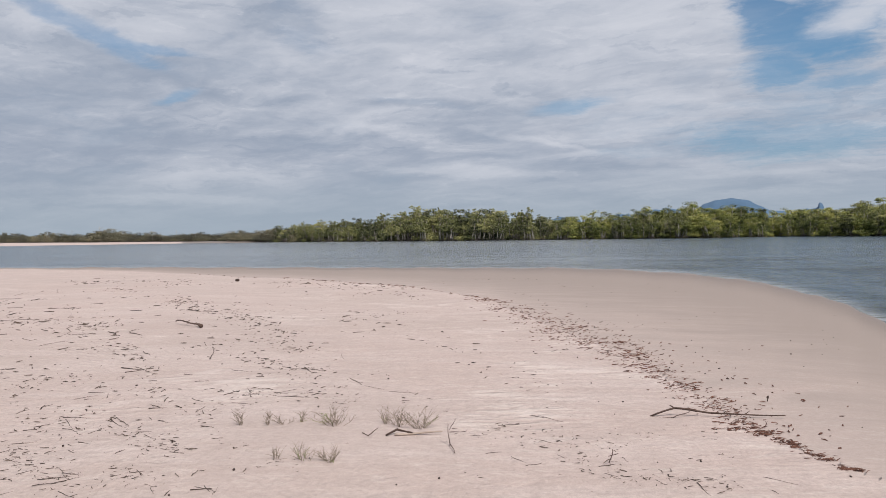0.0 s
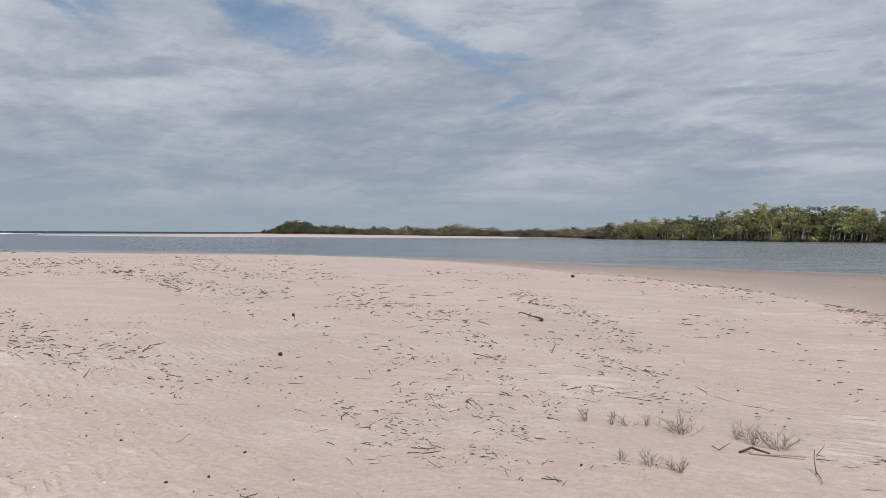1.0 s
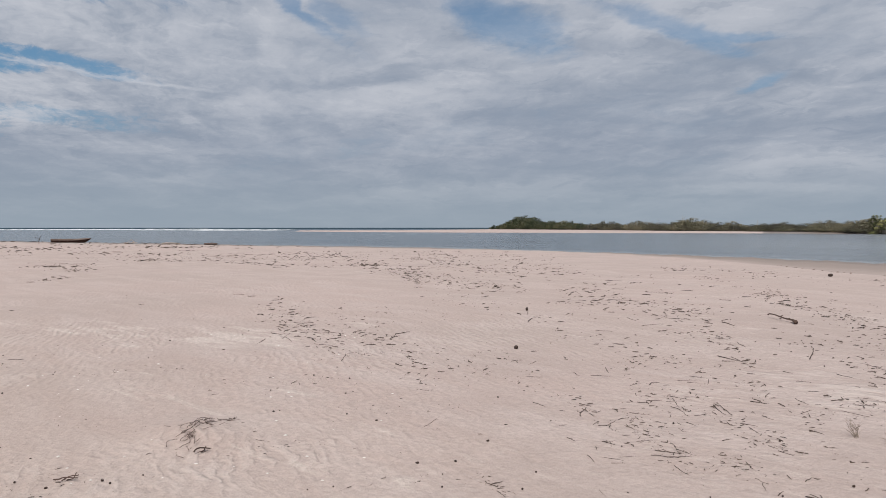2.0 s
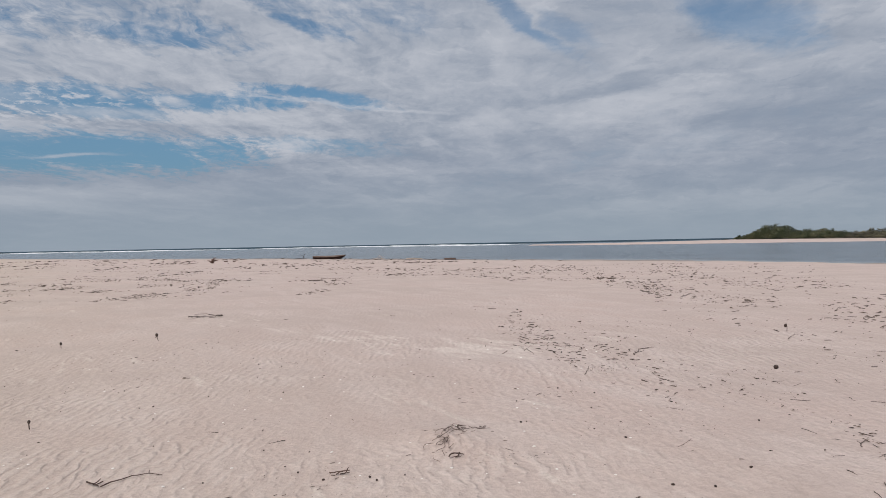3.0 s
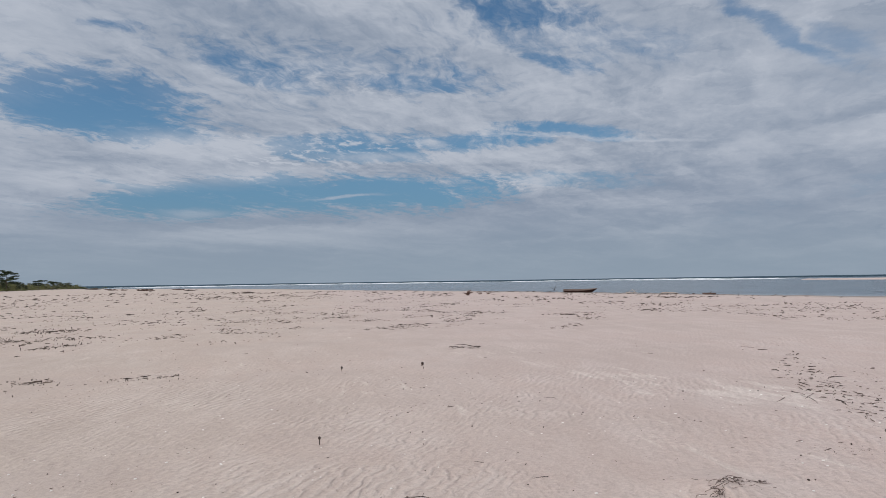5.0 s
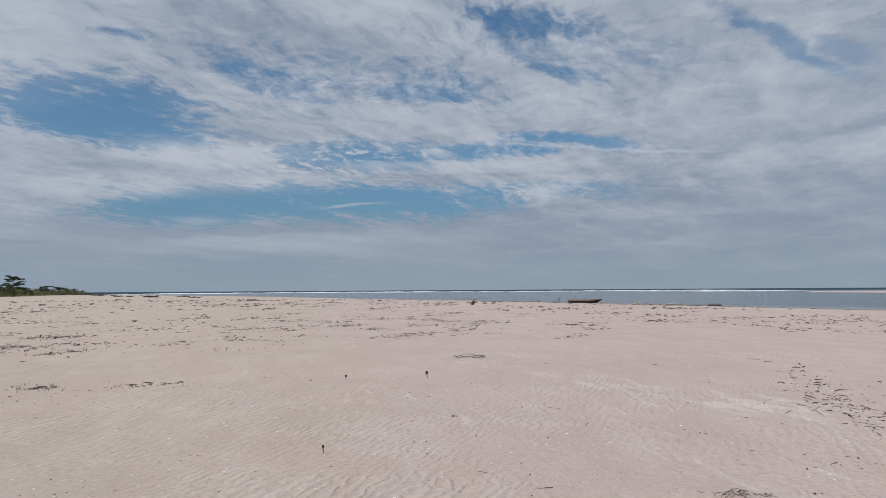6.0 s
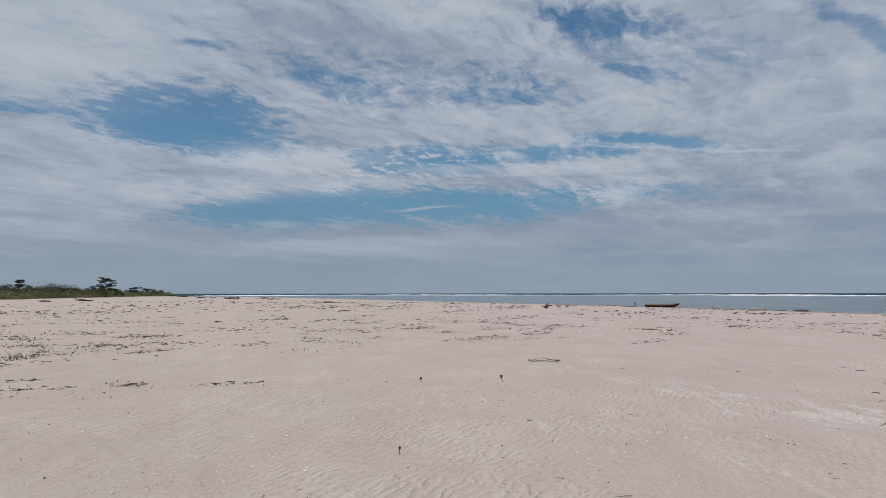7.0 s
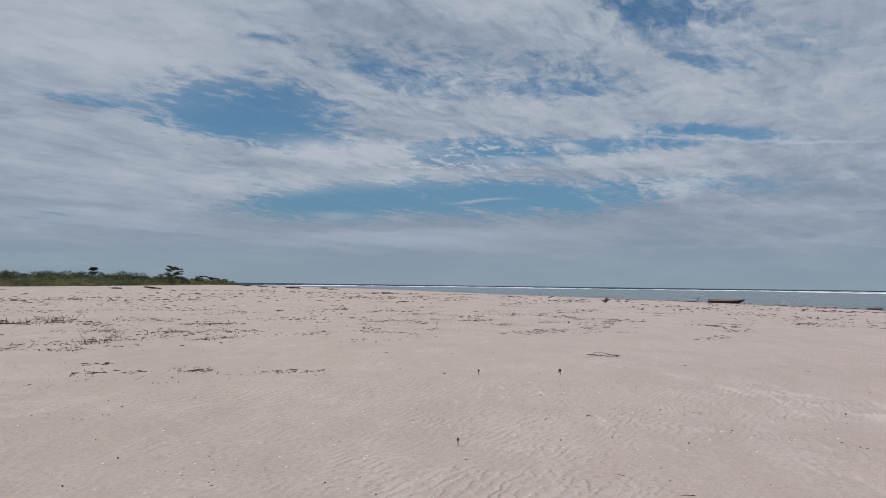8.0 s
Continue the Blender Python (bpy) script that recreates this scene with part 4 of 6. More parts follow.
def breaker(seed, az0, az1, dist, width, high):
    """A long low crest of broken white water."""
    r = random.Random(seed)
    n = int((az1 - az0) * 5) + 6
    v, f = [], []
    ph = [r.uniform(0, 6) for _ in range(5)]
    for i in range(n + 1):
        a_ = az0 + (az1 - az0) * i / n
        end = min(1.0, 6 * min(i, n - i) / n + 0.02)
        g = max(0.3, 0.7 + 0.16 * math.sin(a_ * 2.3 + ph[0]) + 0.14 * math.sin(a_ * 5.1 + ph[1]) + r.uniform(-0.16, 0.16)) * end
        d = dist * (1 + 0.02 * math.sin(a_ * 0.4 + ph[2]))
        ra = radians(a_)
        for k, h in ((-0.5, -0.05), (-0.25, 0.7), (0.0, 1.0), (0.5, -0.05)):
            q = d + k * width * (0.6 + 0.6 * g)
            v.append(Vector((-math.sin(ra) * q, math.cos(ra) * q, h * high * 1.5 * g)))
    for i in range(n):
        for j in range(3):
            q = i * 4 + j
            f.append((q, q + 4, q + 5, q + 1))
    return thing("breaking_wave", mesh_of("breaking_wave", v, f, FOAM), Matrix(), "long white breaking wave over the sand bar", "wave", "breakers")


for s, a0_, a1_, d_, w_, h_ in ((1, 54, 66, 640, 20, 0.34), (2, 64, 76, 740, 22, 0.45), (3, 75, 88, 720, 22, 0.34), (4, 87, 103, 760, 26, 0.42), (5, 55, 62, 540, 14, 0.22),
                                (6, 58, 70, 860, 30, 0.4), (7, 80, 92, 900, 30, 0.36), (8, 96, 105, 660, 20, 0.3)):
    breaker(s, a0_, a1_, d_, w_, h_)

# ---------- the boat on the water's edge ----------


def boat():
    """A wooden canoe five metres long: raked bow, square stern, thick gunwales, thwarts."""
    root = holder("canoe", Matrix(), "weathered red-brown wooden canoe drawn up at the water's edge", "boat")
    L = 4.5
    n = 14

    def section(i, inset):
        u = i / n
        x = -L / 2 + L * u
        half = 0.52 * (1 - max(0, (u - 0.55) / 0.45) ** 2.2 * 0.93) * (1 - max(0, (0.2 - u) / 0.2) ** 2 * 0.18) - inset
        half = max(half, 0.02)
        sheer = 0.52 + 0.20 * max(0, (u - 0.5) / 0.5) ** 2 + 0.05 * (1 - u)
        keel = 0.03 + 0.5 * max(0, (u - 0.82) / 0.18) ** 1.5 + inset
        rake = 0.34 * max(0, (u - 0.75) / 0.25)
        out = []
        for k in range(9):
            t = -1 + 2 * k / 8
            z = keel + (sheer - keel) * abs(t) ** 1.7
            y = half * math.copysign(abs(t) ** 0.62, t)
            out.append(Vector((x + rake * (z / sheer) * 0.6, y, z)))
        return out

    def shell(inset, flip):
        v, f = [], []
        for i in range(n + 1):
            v += section(i, inset)
        for i in range(n):
            for k in range(8):
                q = i * 9 + k
                face = (q, q + 9, q + 10, q + 1)
                f.append(face[::-1] if flip else face)
        f.append(tuple(range(9)) if flip else tuple(range(9))[::-1])
        return v, f

    v, f = shell(0.0, True)
    hull = piece("hull", mesh_of("hull", v, f, HULL, True), root, "dark red-brown planked hull")
    v, f = shell(0.045, False)
    piece("lining", mesh_of("lining", v, f, INNER, True), root, "bare worn inner planks")
    for side in (0, 8):
        v, f = [], []
        tube(v, f, [section(i, 0.02)[side] for i in range(n + 1)], [0.045] * (n + 1), 6)
        piece("gunwale", mesh_of("gunwale", v, f, INNER, True), hull, "pale worn gunwale rail")
    for u in (3, 6, 9):
        s = section(u, 0.03)
        v, f = [], []
        tube(v, f, [s[0] - Vector((0, 0, 0.08)), s[8] - Vector((0, 0, 0.08))], [0.08, 0.08], 4)
        piece("thwart", mesh_of("thwart", v, f, INNER), root)
    v, f = [], []
    tube(v, f, [section(n, 0)[4] - Vector((0.1, 0, 0.02)), section(n, 0)[0] + Vector((0.08, section(n, 0)[8].y, 0.05))], [0.06, 0.05], 6)
    piece("stem_post", mesh_of("stem_post", v, f, HULL, True), hull)
    return root


canoe = boat()
p = spot(69.9, 109.5)
canoe.matrix_world = Matrix.Translation(p - Vector((0, 0, 0.16))) @ Matrix.Rotation(radians(69.9 + 4), 4, "Z") @ Euler((radians(8), 0, 0)).to_matrix().to_4x4()

# ---------- driftwood and single finds ----------


def wood(name, label, category, limbs, mat, m, sides=7, seed=1, group=""):
    """Driftwood from limbs: start, end, radius at each, bend."""
    r = random.Random(seed)
    v, f = [], []
    for a_, b_, r0, r1, bend in limbs:
        pts = bent_line(r, Vector(a_), Vector(b_), bend, 7)
        tube(v, f, pts, [(r0 + (r1 - r0) * i / 7) * r.uniform(0.9, 1.12) for i in range(8)], sides)
    return thing(name, mesh_of(name, v, f, mat, True), m, label, category, group)


def between(x0, y0, x1, y1):
    """Pose at the middle of two ground points, x along them, and their distance."""
    p = Vector(((x0 + x1) / 2, (y0 + y1) / 2, 0))
    p.z = height(p.x, p.y)
    return Matrix.Translation(p) @ Matrix.Rotation(math.atan2(y1 - y0, x1 - x0), 4, "Z"), math.hypot(x1 - x0, y1 - y0)


# a short log with a burnt thick end
m, ln = between(-4.84, 13.2, -4.04, 12.35)
wood("driftwood_log", "short bent driftwood log with a thick dark end", "log",
     [((-0.58, 0.02, 0.03), (-0.44, 0.0, 0.06), 0.008, 0.010, 0.1), ((-0.44, 0, 0.06), (0.36, 0.02, 0.05), 0.010, 0.014, 0.06), ((0.32, 0.01, 0.05), (0.55, -0.03, 0.04), 0.016, 0.034, 0.03), ((-0.1, 0.02, 0.055), (-0.06, 0.05, 0.085), 0.008, 0.005, 0.05)], BARK, m, 9, 3)
# a long forked branch across the wrack line
m, ln = between(1.82, 6.52, 3.01, 6.50)
wood("forked_branch", "long forked bare branch lying across the tide wrack", "branch",
     [((-0.37, 0.03, 0.08), (-0.05, 0.02, 0.035), 0.0095, 0.008, 0.02), ((-0.05, 0.02, 0.035), (0.60, 0.0, 0.012), 0.008, 0.0045, 0.012), ((-0.37, 0.03, 0.08), (-0.60, 0.0, 0.014), 0.009, 0.0065, 0.03),
      ((-0.60, 0.0, 0.014), (-0.40, -0.04, 0.012), 0.0055, 0.0045, 0.04), ((-0.40, -0.04, 0.012), (-0.24, 0.02, 0.05), 0.0045, 0.003, 0.06), ((-0.37, 0.03, 0.08), (-0.41, 0.04, 0.105), 0.007, 0.004, 0.05),
      ((-0.26, 0.04, 0.06), (-0.24, 0.05, 0.08), 0.004, 0.003, 0.05), ((0.06, 0.02, 0.03), (0.09, 0.03, 0.05), 0.004, 0.0025, 0.05), ((0.24, 0.01, 0.022), (0.30, 0.03, 0.05), 0.0035, 0.002, 0.05)], BARK, m, 8, 5)
# a bark strip by the grass
m, ln = between(-0.44, 5.73, -0.08, 5.78)
wood("bark_strip", "curved strip of bark with a pale inner side", "driftwood", [((-0.21, -0.02, 0.015), (-0.12, 0.03, 0.045), 0.007, 0.009, 0.05), ((-0.12, 0.03, 0.045), (0.0, 0.0, 0.02), 0.009, 0.006, 0.05)], BARK, m, 7, 6)
wood("pale_driftwood", "bleached flat piece of driftwood", "driftwood", [((-0.14, -0.015, 0.018), (0.24, 0.02, 0.014), 0.011, 0.006, 0.03)], PALE, m, 7, 8)
# small upright twigs
wood("upright_twig", "thin dry twig stuck upright in the sand", "twig", [((0, 0, -0.03), (-0.01, 0.02, 0.16), 0.004, 0.0025, 0.06), ((0, 0.01, 0.1), (0.13, 0.0, 0.11), 0.0035, 0.002, 0.05), ((0.0, 0, 0.12), (0.05, 0.0, 0.21), 0.0025, 0.0013, 0.06), ((0.0, 0, 0.02), (0.03, -0.22, 0.008), 0.004, 0.002, 0.05)],
     BARK, stand(Vector((0.03, 5.52, height(0.03, 5.52)))), 6, 9)
wood("upright_twig", "thin dry twig stuck upright in the sand", "twig", [((0, 0, -0.03), (0.03, 0.0, 0.10), 0.004, 0.0025, 0.08), ((0, 0, 0.05), (0.07, 0.0, 0.07), 0.003, 0.002, 0.06), ((0.02, 0, 0.03), (-0.05, -0.06, 0.02), 0.003, 0.002, 0.08)],
     BARK, stand(Vector((1.15, 5.18, height(1.15, 5.18)))), 6, 10)
wood("broken_twig", "small forked twig lying on the sand", "twig", [((-0.05, 0, 0.02), (0.0, -0.05, 0.01), 0.004, 0.003, 0.03), ((0.0, -0.05, 0.01), (0.07, 0.02, 0.05), 0.004, 0.002, 0.05)],
     BARK, stand(Vector((-0.60, 5.72, height(-0.60, 5.72)))), 6, 11)
# the curved twig and the scrap at its end
m, ln = between(-5.68, 0.24, -5.72, 0.55)
wood("curved_twig", "thin curved twig lying on rippled sand", "twig", [((-0.20, 0.0, 0.010), (-0.10, 0.05, 0.014), 0.0045, 0.004, 0.08), ((-0.10, 0.05, 0.014), (0.03, 0.085, 0.018), 0.004, 0.0035, 0.06), ((0.03, 0.085, 0.018), (0.13, 0.07, 0.016), 0.0036, 0.003, 0.06),
      ((0.13, 0.07, 0.016), (0.20, 0.0, 0.010), 0.003, 0.0022, 0.08), ((0.13, 0.07, 0.018), (0.15, 0.12, 0.025), 0.0028, 0.0018, 0.05), ((0.03, 0.085, 0.018), (0.01, 0.11, 0.02), 0.0026, 0.0018, 0.03)], BARK, m, 6, 12)
wood("broken_twig", "small forked twig lying on the sand", "twig", [((-0.06, 0.03, 0.02), (0.05, -0.03, 0.01), 0.006, 0.004, 0.06), ((0, 0, 0.01), (0.02, 0.06, 0.03), 0.004, 0.003, 0.05), ((0.02, 0, 0.01), (0.05, 0.04, 0.02), 0.004, 0.003, 0.05)], BARK, stand(Vector((-5.75, 0.16, height(-5.75, 0.16))), 60), 6, 13)
wood("broken_twig", "small tangled twig lying on the sand", "twig", [((-0.07, 0.03, 0.02), (0.06, -0.03, 0.02), 0.005, 0.003, 0.2), ((0, 0, 0.01), (0.07, 0.06, 0.03), 0.004, 0.003, 0.2), ((-0.03, 0, 0.01), (0.07, 0.0, 0.03), 0.004, 0.003, 0.2)], BARK, stand(Vector((-5.07, 1.66, height(-5.07, 1.66))), 80), 6, 14)
# twigs on the little mound
ARC = ((-4.95, 2.39), (-5.55, 2.66), (-5.48, 3.12))
r_ = random.Random(15)
limbs = []
for i in range(46):
    q = r_.random()
    k = 1 - q
    # an arc over the near side of the mound
    cx, cy = k * k * ARC[0][0] + 2 * k * q * ARC[1][0] + q * q * ARC[2][0], k * k * ARC[0][1] + 2 * k * q * ARC[1][1] + q * q * ARC[2][1]
    tx, ty = k * (ARC[1][0] - ARC[0][0]) + q * (ARC[2][0] - ARC[1][0]), k * (ARC[1][1] - ARC[0][1]) + q * (ARC[2][1] - ARC[1][1])
    t = math.atan2(ty, tx) + r_.gauss(0, 0.5)
    half = r_.uniform(0.03, 0.08)
    cx, cy = cx + r_.gauss(0, 0.05), cy + r_.gauss(0, 0.05)
    ends = [(cx + s_ * math.cos(t) * half, cy + s_ * math.sin(t) * half) for s_ in (-1, 1)]
    limbs.append(tuple((ex, ey, height(ex, ey) + 0.008 + r_.uniform(0, 0.015)) for ex, ey in ends) + (0.0023, 0.0013, 0.2))
heap = holder("twig_heap", stand(Vector((-5.40, 2.68, height(-5.40, 2.68)))), "thin dark twigs caught on a low sand mound", "twigs")
r_ = random.Random(16)
for a_, b_, r0_, r1_, bend in limbs:
    v, f = [], []
    tube(v, f, bent_line(r_, Vector(a_) - heap.matrix_world.translation, Vector(b_) - heap.matrix_world.translation, bend, 5), [r0_ + (r1_ - r0_) * i / 5 for i in range(6)], 5)
    piece("twig", mesh_of("twig", v, f, BARK, True), heap)
wood("broken_twig", "small tangled twig lying on the sand", "twig", [((-0.05, 0.0, 0.02), (0.07, 0.01, 0.02), 0.006, 0.004, 0.2), ((0, 0, 0.01), (0.05, 0.04, 0.03), 0.005, 0.003, 0.2)], BARK, stand(Vector((-4.93, 2.50, height(-4.93, 2.50))), 80), 6, 17)
# a loose ring of twigs
r_ = random.Random(18)
limbs = []
for i in range(14):
    t = i / 14 * 6.28
    c = Vector((math.cos(t) * 0.2, math.sin(t) * 0.33, 0.03))
    d = Vector((-math.sin(t) * 0.2, math.cos(t) * 0.33, 0)) * r_.uniform(0.3, 0.7)
    limbs.append((c - d, c + d + Vector((0, 0, r_.uniform(0, 0.05))), 0.006, 0.004, 0.2))
wood("twig_ring", "loose ring of dry twigs half sunk in sand", "twigs", limbs, TWIG, stand(spot(79.5, 17.9), 0), 5, 19)
# the root stump far out
r_ = random.Random(20)
limbs = [((0, 0, 0.0), (0.05, 0, 0.42), 0.16, 0.13, 0.04)]
for i in range(9):
    t = i / 9 * 6.28
    limbs.append(((math.cos(t) * 0.1, math.sin(t) * 0.1, 0.2), (math.cos(t) * r_.uniform(0.3, 0.62), math.sin(t) * r_.uniform(0.3, 0.62), r_.uniform(0.0, 0.62)), 0.06, 0.025, 0.15))
STUMPWOOD = plain_material("stump_wood", (0.055, 0.032, 0.027), (0.16, 0.095, 0.075), 9.0, 0.85, 0.01)
wood("root_stump", "dark reddish root stump washed up on the sand", "stump", limbs, STUMPWOOD, stand(spot(78.45, 80.0), 0, 1.0), 7, 21)
wood("root_fragment", "dark piece of root beside the stump", "driftwood", [((-0.2, 0, 0.05), (0.2, 0.05, 0.08), 0.07, 0.05, 0.1)], STUMPWOOD, stand(spot(77.5, 84.0), 80), 7, 22)
wood("root_fragment", "dark piece of root beside the stump", "driftwood", [((-0.15, 0, 0.05), (0.18, 0.02, 0.07), 0.06, 0.05, 0.1)], STUMPWOOD, stand(spot(76.9, 84.0), 60), 7, 23)
# leaning branches by the boat
wood("leaning_branch", "bare forked branch sticking up near the boat", "branch", [((0, 0, -0.1), (0.1, -0.35, 0.85), 0.05, 0.03, 0.04), ((0.03, -0.15, 0.4), (0, 0.35, 0.7), 0.035, 0.015, 0.05), ((0, 0, 0.05), (0, 1.0, 0.12), 0.05, 0.03, 0.06), ((0, 0.2, 0.08), (0.1, 1.7, 0.1), 0.05, 0.02, 0.05)],
     TWIG, stand(spot(71.85, 106.0), 160), 6, 24)
wood("branch_tangle", "tangle of pale dead branches by the water", "branches", [((-0.5, 0.2, 0.0), (0.1, 0.0, 0.55), 0.05, 0.02, 0.1), ((0.4, 0, 0.0), (-0.1, 0.1, 0.6), 0.05, 0.02, 0.1), ((-0.8, 0, 0.08), (0.7, 0.1, 0.15), 0.06, 0.03, 0.1), ((0.1, 0, 0.1), (0.6, 0.1, 0.5), 0.04, 0.015, 0.1)],
     PALE, stand(spot(66.0, 98.0), 66), 6, 25)
wood("beached_log", "low dark log lying near the water", "log", [((-0.7, 0, 0.1), (0.8, 0.05, 0.12), 0.12, 0.09, 0.04), ((0.1, 0, 0.15), (0.35, 0.1, 0.42), 0.05, 0.02, 0.04)], BARK, stand(spot(60.6, 92.0), 62), 8, 26)
wood("beached_log", "low pale log lying near the water", "log", [((-1.1, 0, 0.07), (1.0, 0.05, 0.07), 0.08, 0.05, 0.04)], PALE, stand(spot(63.3, 96.0), 62), 8, 27)
# log jams on the skyline of the flat
for i, (a_, d_, s_) in enumerate(((102.3, 205, 1.25), (112.2, 150, 1.0), (100.0, 215, 0.9), (99.2, 190, 0.7), (104.4, 240, 1.1), (105.6, 300, 1.3), (103.6, 230, 0.7), (95.2, 130, 0.55), (114.6, 145, 0.6))):
    r_ = random.Random(60 + i)
    pile = holder("driftwood_pile", stand(spot(a_, d_), a_ + 90, s_), "dark heap of driftwood branches on the open sand", "driftwood", "driftwood piles")
    for k in range(11):
        c = Vector((r_.uniform(-0.5, 0.5), r_.uniform(-1.3, 1.3), r_.uniform(0.05, 0.35)))
        t = r_.gauss(1.57, 0.5)
        d = Vector((math.cos(t), math.sin(t), r_.uniform(-0.15, 0.3))) * r_.uniform(0.4, 1.1)
        v, f = [], []
        tube(v, f, bent_line(r_, c - d, c + d, 0.08, 6), [0.09 - 0.008 * q for q in range(7)], 6)
        piece("branch", mesh_of("branch", v, f, STUMPWOOD if i % 2 == 0 else TWIG, True), pile)
wood("arched_branch", "bent branch arching up from the sand", "branch", [((0, -0.5, -0.05), (0, -0.1, 0.5), 0.05, 0.04, 0.1), ((0, -0.1, 0.5), (0, 0.6, 0.05), 0.04, 0.03, 0.1), ((0, -0.7, 0.05), (0, 0.2, 0.1), 0.04, 0.03, 0.1)], TWIG, stand(spot(98.7, 48), 188, 0.45), 6, 81)
wood("arched_branch", "bent branch arching up from the sand", "branch", [((0, -0.4, -0.05), (0, -0.1, 0.2), 0.05, 0.04, 0.1), ((0, -0.9, 0.06), (0, 0.7, 0.06), 0.05, 0.03, 0.05)], BARK, stand(spot(94.0, 70), 184, 0.55), 6, 82)


# fallen branches with stubs, and brush, where the root shoots grow
wood("fallen_branch", "long fallen branch with upright stubs on the sand", "branch",
     [((-0.62, 0, 0.10), (0.55, 0, 0.04), 0.028, 0.016, 0.06)] + [((-0.56 + 0.2 * i, 0, 0.05), (-0.60 + 0.2 * i, 0.02, 0.17 + 0.06 * (i % 3)), 0.02, 0.012, 0.08) for i in range(6)] + [((-0.62, 0, 0.24), (-0.1, 0.02, 0.12), 0.018, 0.012, 0.08)],
     TWIG, stand(spot(121.0, 30.5), 121), 6, 90)
for i, (a_, d_, s_) in enumerate(((118.4, 31.5, 0.95), (116.2, 21.5, 0.6), (119.4, 35.0, 0.6), (111.3, 25.5, 0.6), (114.9, 23.0, 0.55), (78.4, 33.0, 0.5), (83.6, 40.0, 0.6), (71.0, 33.5, 0.5), (81.5, 38.0, 0.5), (86.5, 30.0, 0.5))):
    r_ = random.Random(91 + i)
    pile = holder("brush_pile", stand(spot(a_, d_), a_, s_), "low pile of dry brush with stems sticking up", "brush", "brush piles")
    for k in range(24):
        c = Vector((r_.gauss(0, 0.3), r_.gauss(0, 0.12), 0.0))
        d = Vector((r_.gauss(0, 0.16), r_.gauss(0, 0.1), r_.uniform(0.03, 0.26 if k > 5 else 0.42)))
        v, f = [], []
        tube(v, f, bent_line(r_, c, c + d, 0.25, 5), [0.010 - 0.0012 * q for q in range(6)], 5)
        piece("stem", mesh_of("stem", v, f, TWIG, True), pile)


# seed pods, seedlings
def pod_mesh(seed, long):
    r = random.Random(seed)
    bm = bmesh.new()
    bmesh.ops.create_icosphere(bm, subdivisions=2, radius=0.5)
    for q in bm.verts:
        q.co.x *= long
        if q.co.x > 0.35 * long:
            q.co.y *= 0.7
            q.co.z *= 0.7
        q.co += Vector((r.uniform(-1, 1), r.uniform(-1, 1), r.uniform(-1, 1))) * 0.035
        q.co.z += 0.42
    me = bpy.data.meshes.new("seed_pod")
    bm.to_mesh(me)
    bm.free()
    me.materials.append(POD)
    me.polygons.foreach_set("use_smooth", [True] * len(me.polygons))
    return me


PODS = [pod_mesh(s, 1.1 + 0.35 * (s % 3)) for s in range(5)]
thing("seed_pod", PODS[0], stand(Vector((-6.13, 7.69, height(-6.13, 7.69))), 30, 0.056), "large dark round seed pod on the sand", "seed pod")
thing("seed_pod", PODS[1], stand(Vector((-7.55, 26.95, height(-7.55, 26.95))), 30, 0.115), "large dark husk lying near the damp sand", "seed pod")


def seedling(x, y, high, head, lean, label):
    """A dark pod on a thin stalk stuck in the sand."""
    root = holder("seedling", stand(Vector((x, y, height(x, y))), 0, 1.0, lean, lean), label, "seedling", "mangrove seedlings")
    v, f = [], []
    r = random.Random(int(abs(x * 100)))
    tube(v, f, bent_line(r, Vector((0, 0, -0.03)), Vector((0, 0, high)), 0.03, 3), [0.005, 0.005, 0.005, 0.004], 6)
    piece("stalk", mesh_of("stalk", v, f, TWIG, True), root)
    piece("pod", PODS[0], root, "", Matrix.Translation((0, 0, high - head * 0.6)) @ Matrix.Rotation(radians(-80), 4, "Y") @ Matrix.Diagonal((head, head * 0.75, head * 0.75, 1)))
    return root


seedling(-7.92, -0.225, 0.085, 0.036, 2, "dark pod on a thin stalk standing in rippled sand")
seedling(-13.5, 1.66, 0.14, 0.065, 16, "dark bent seedling standing in the sand")
seedling(-8.22, 10.78, 0.13, 0.06, -6, "thin dark seedling standing in the sand")
seedling(-13.5, 0.2, 0.10, 0.05, 5, "thin dark seedling standing in the sand")
seedling(3.13, 7.13, 0.06, 0.028, 12, "short dark seedling in damp sand")


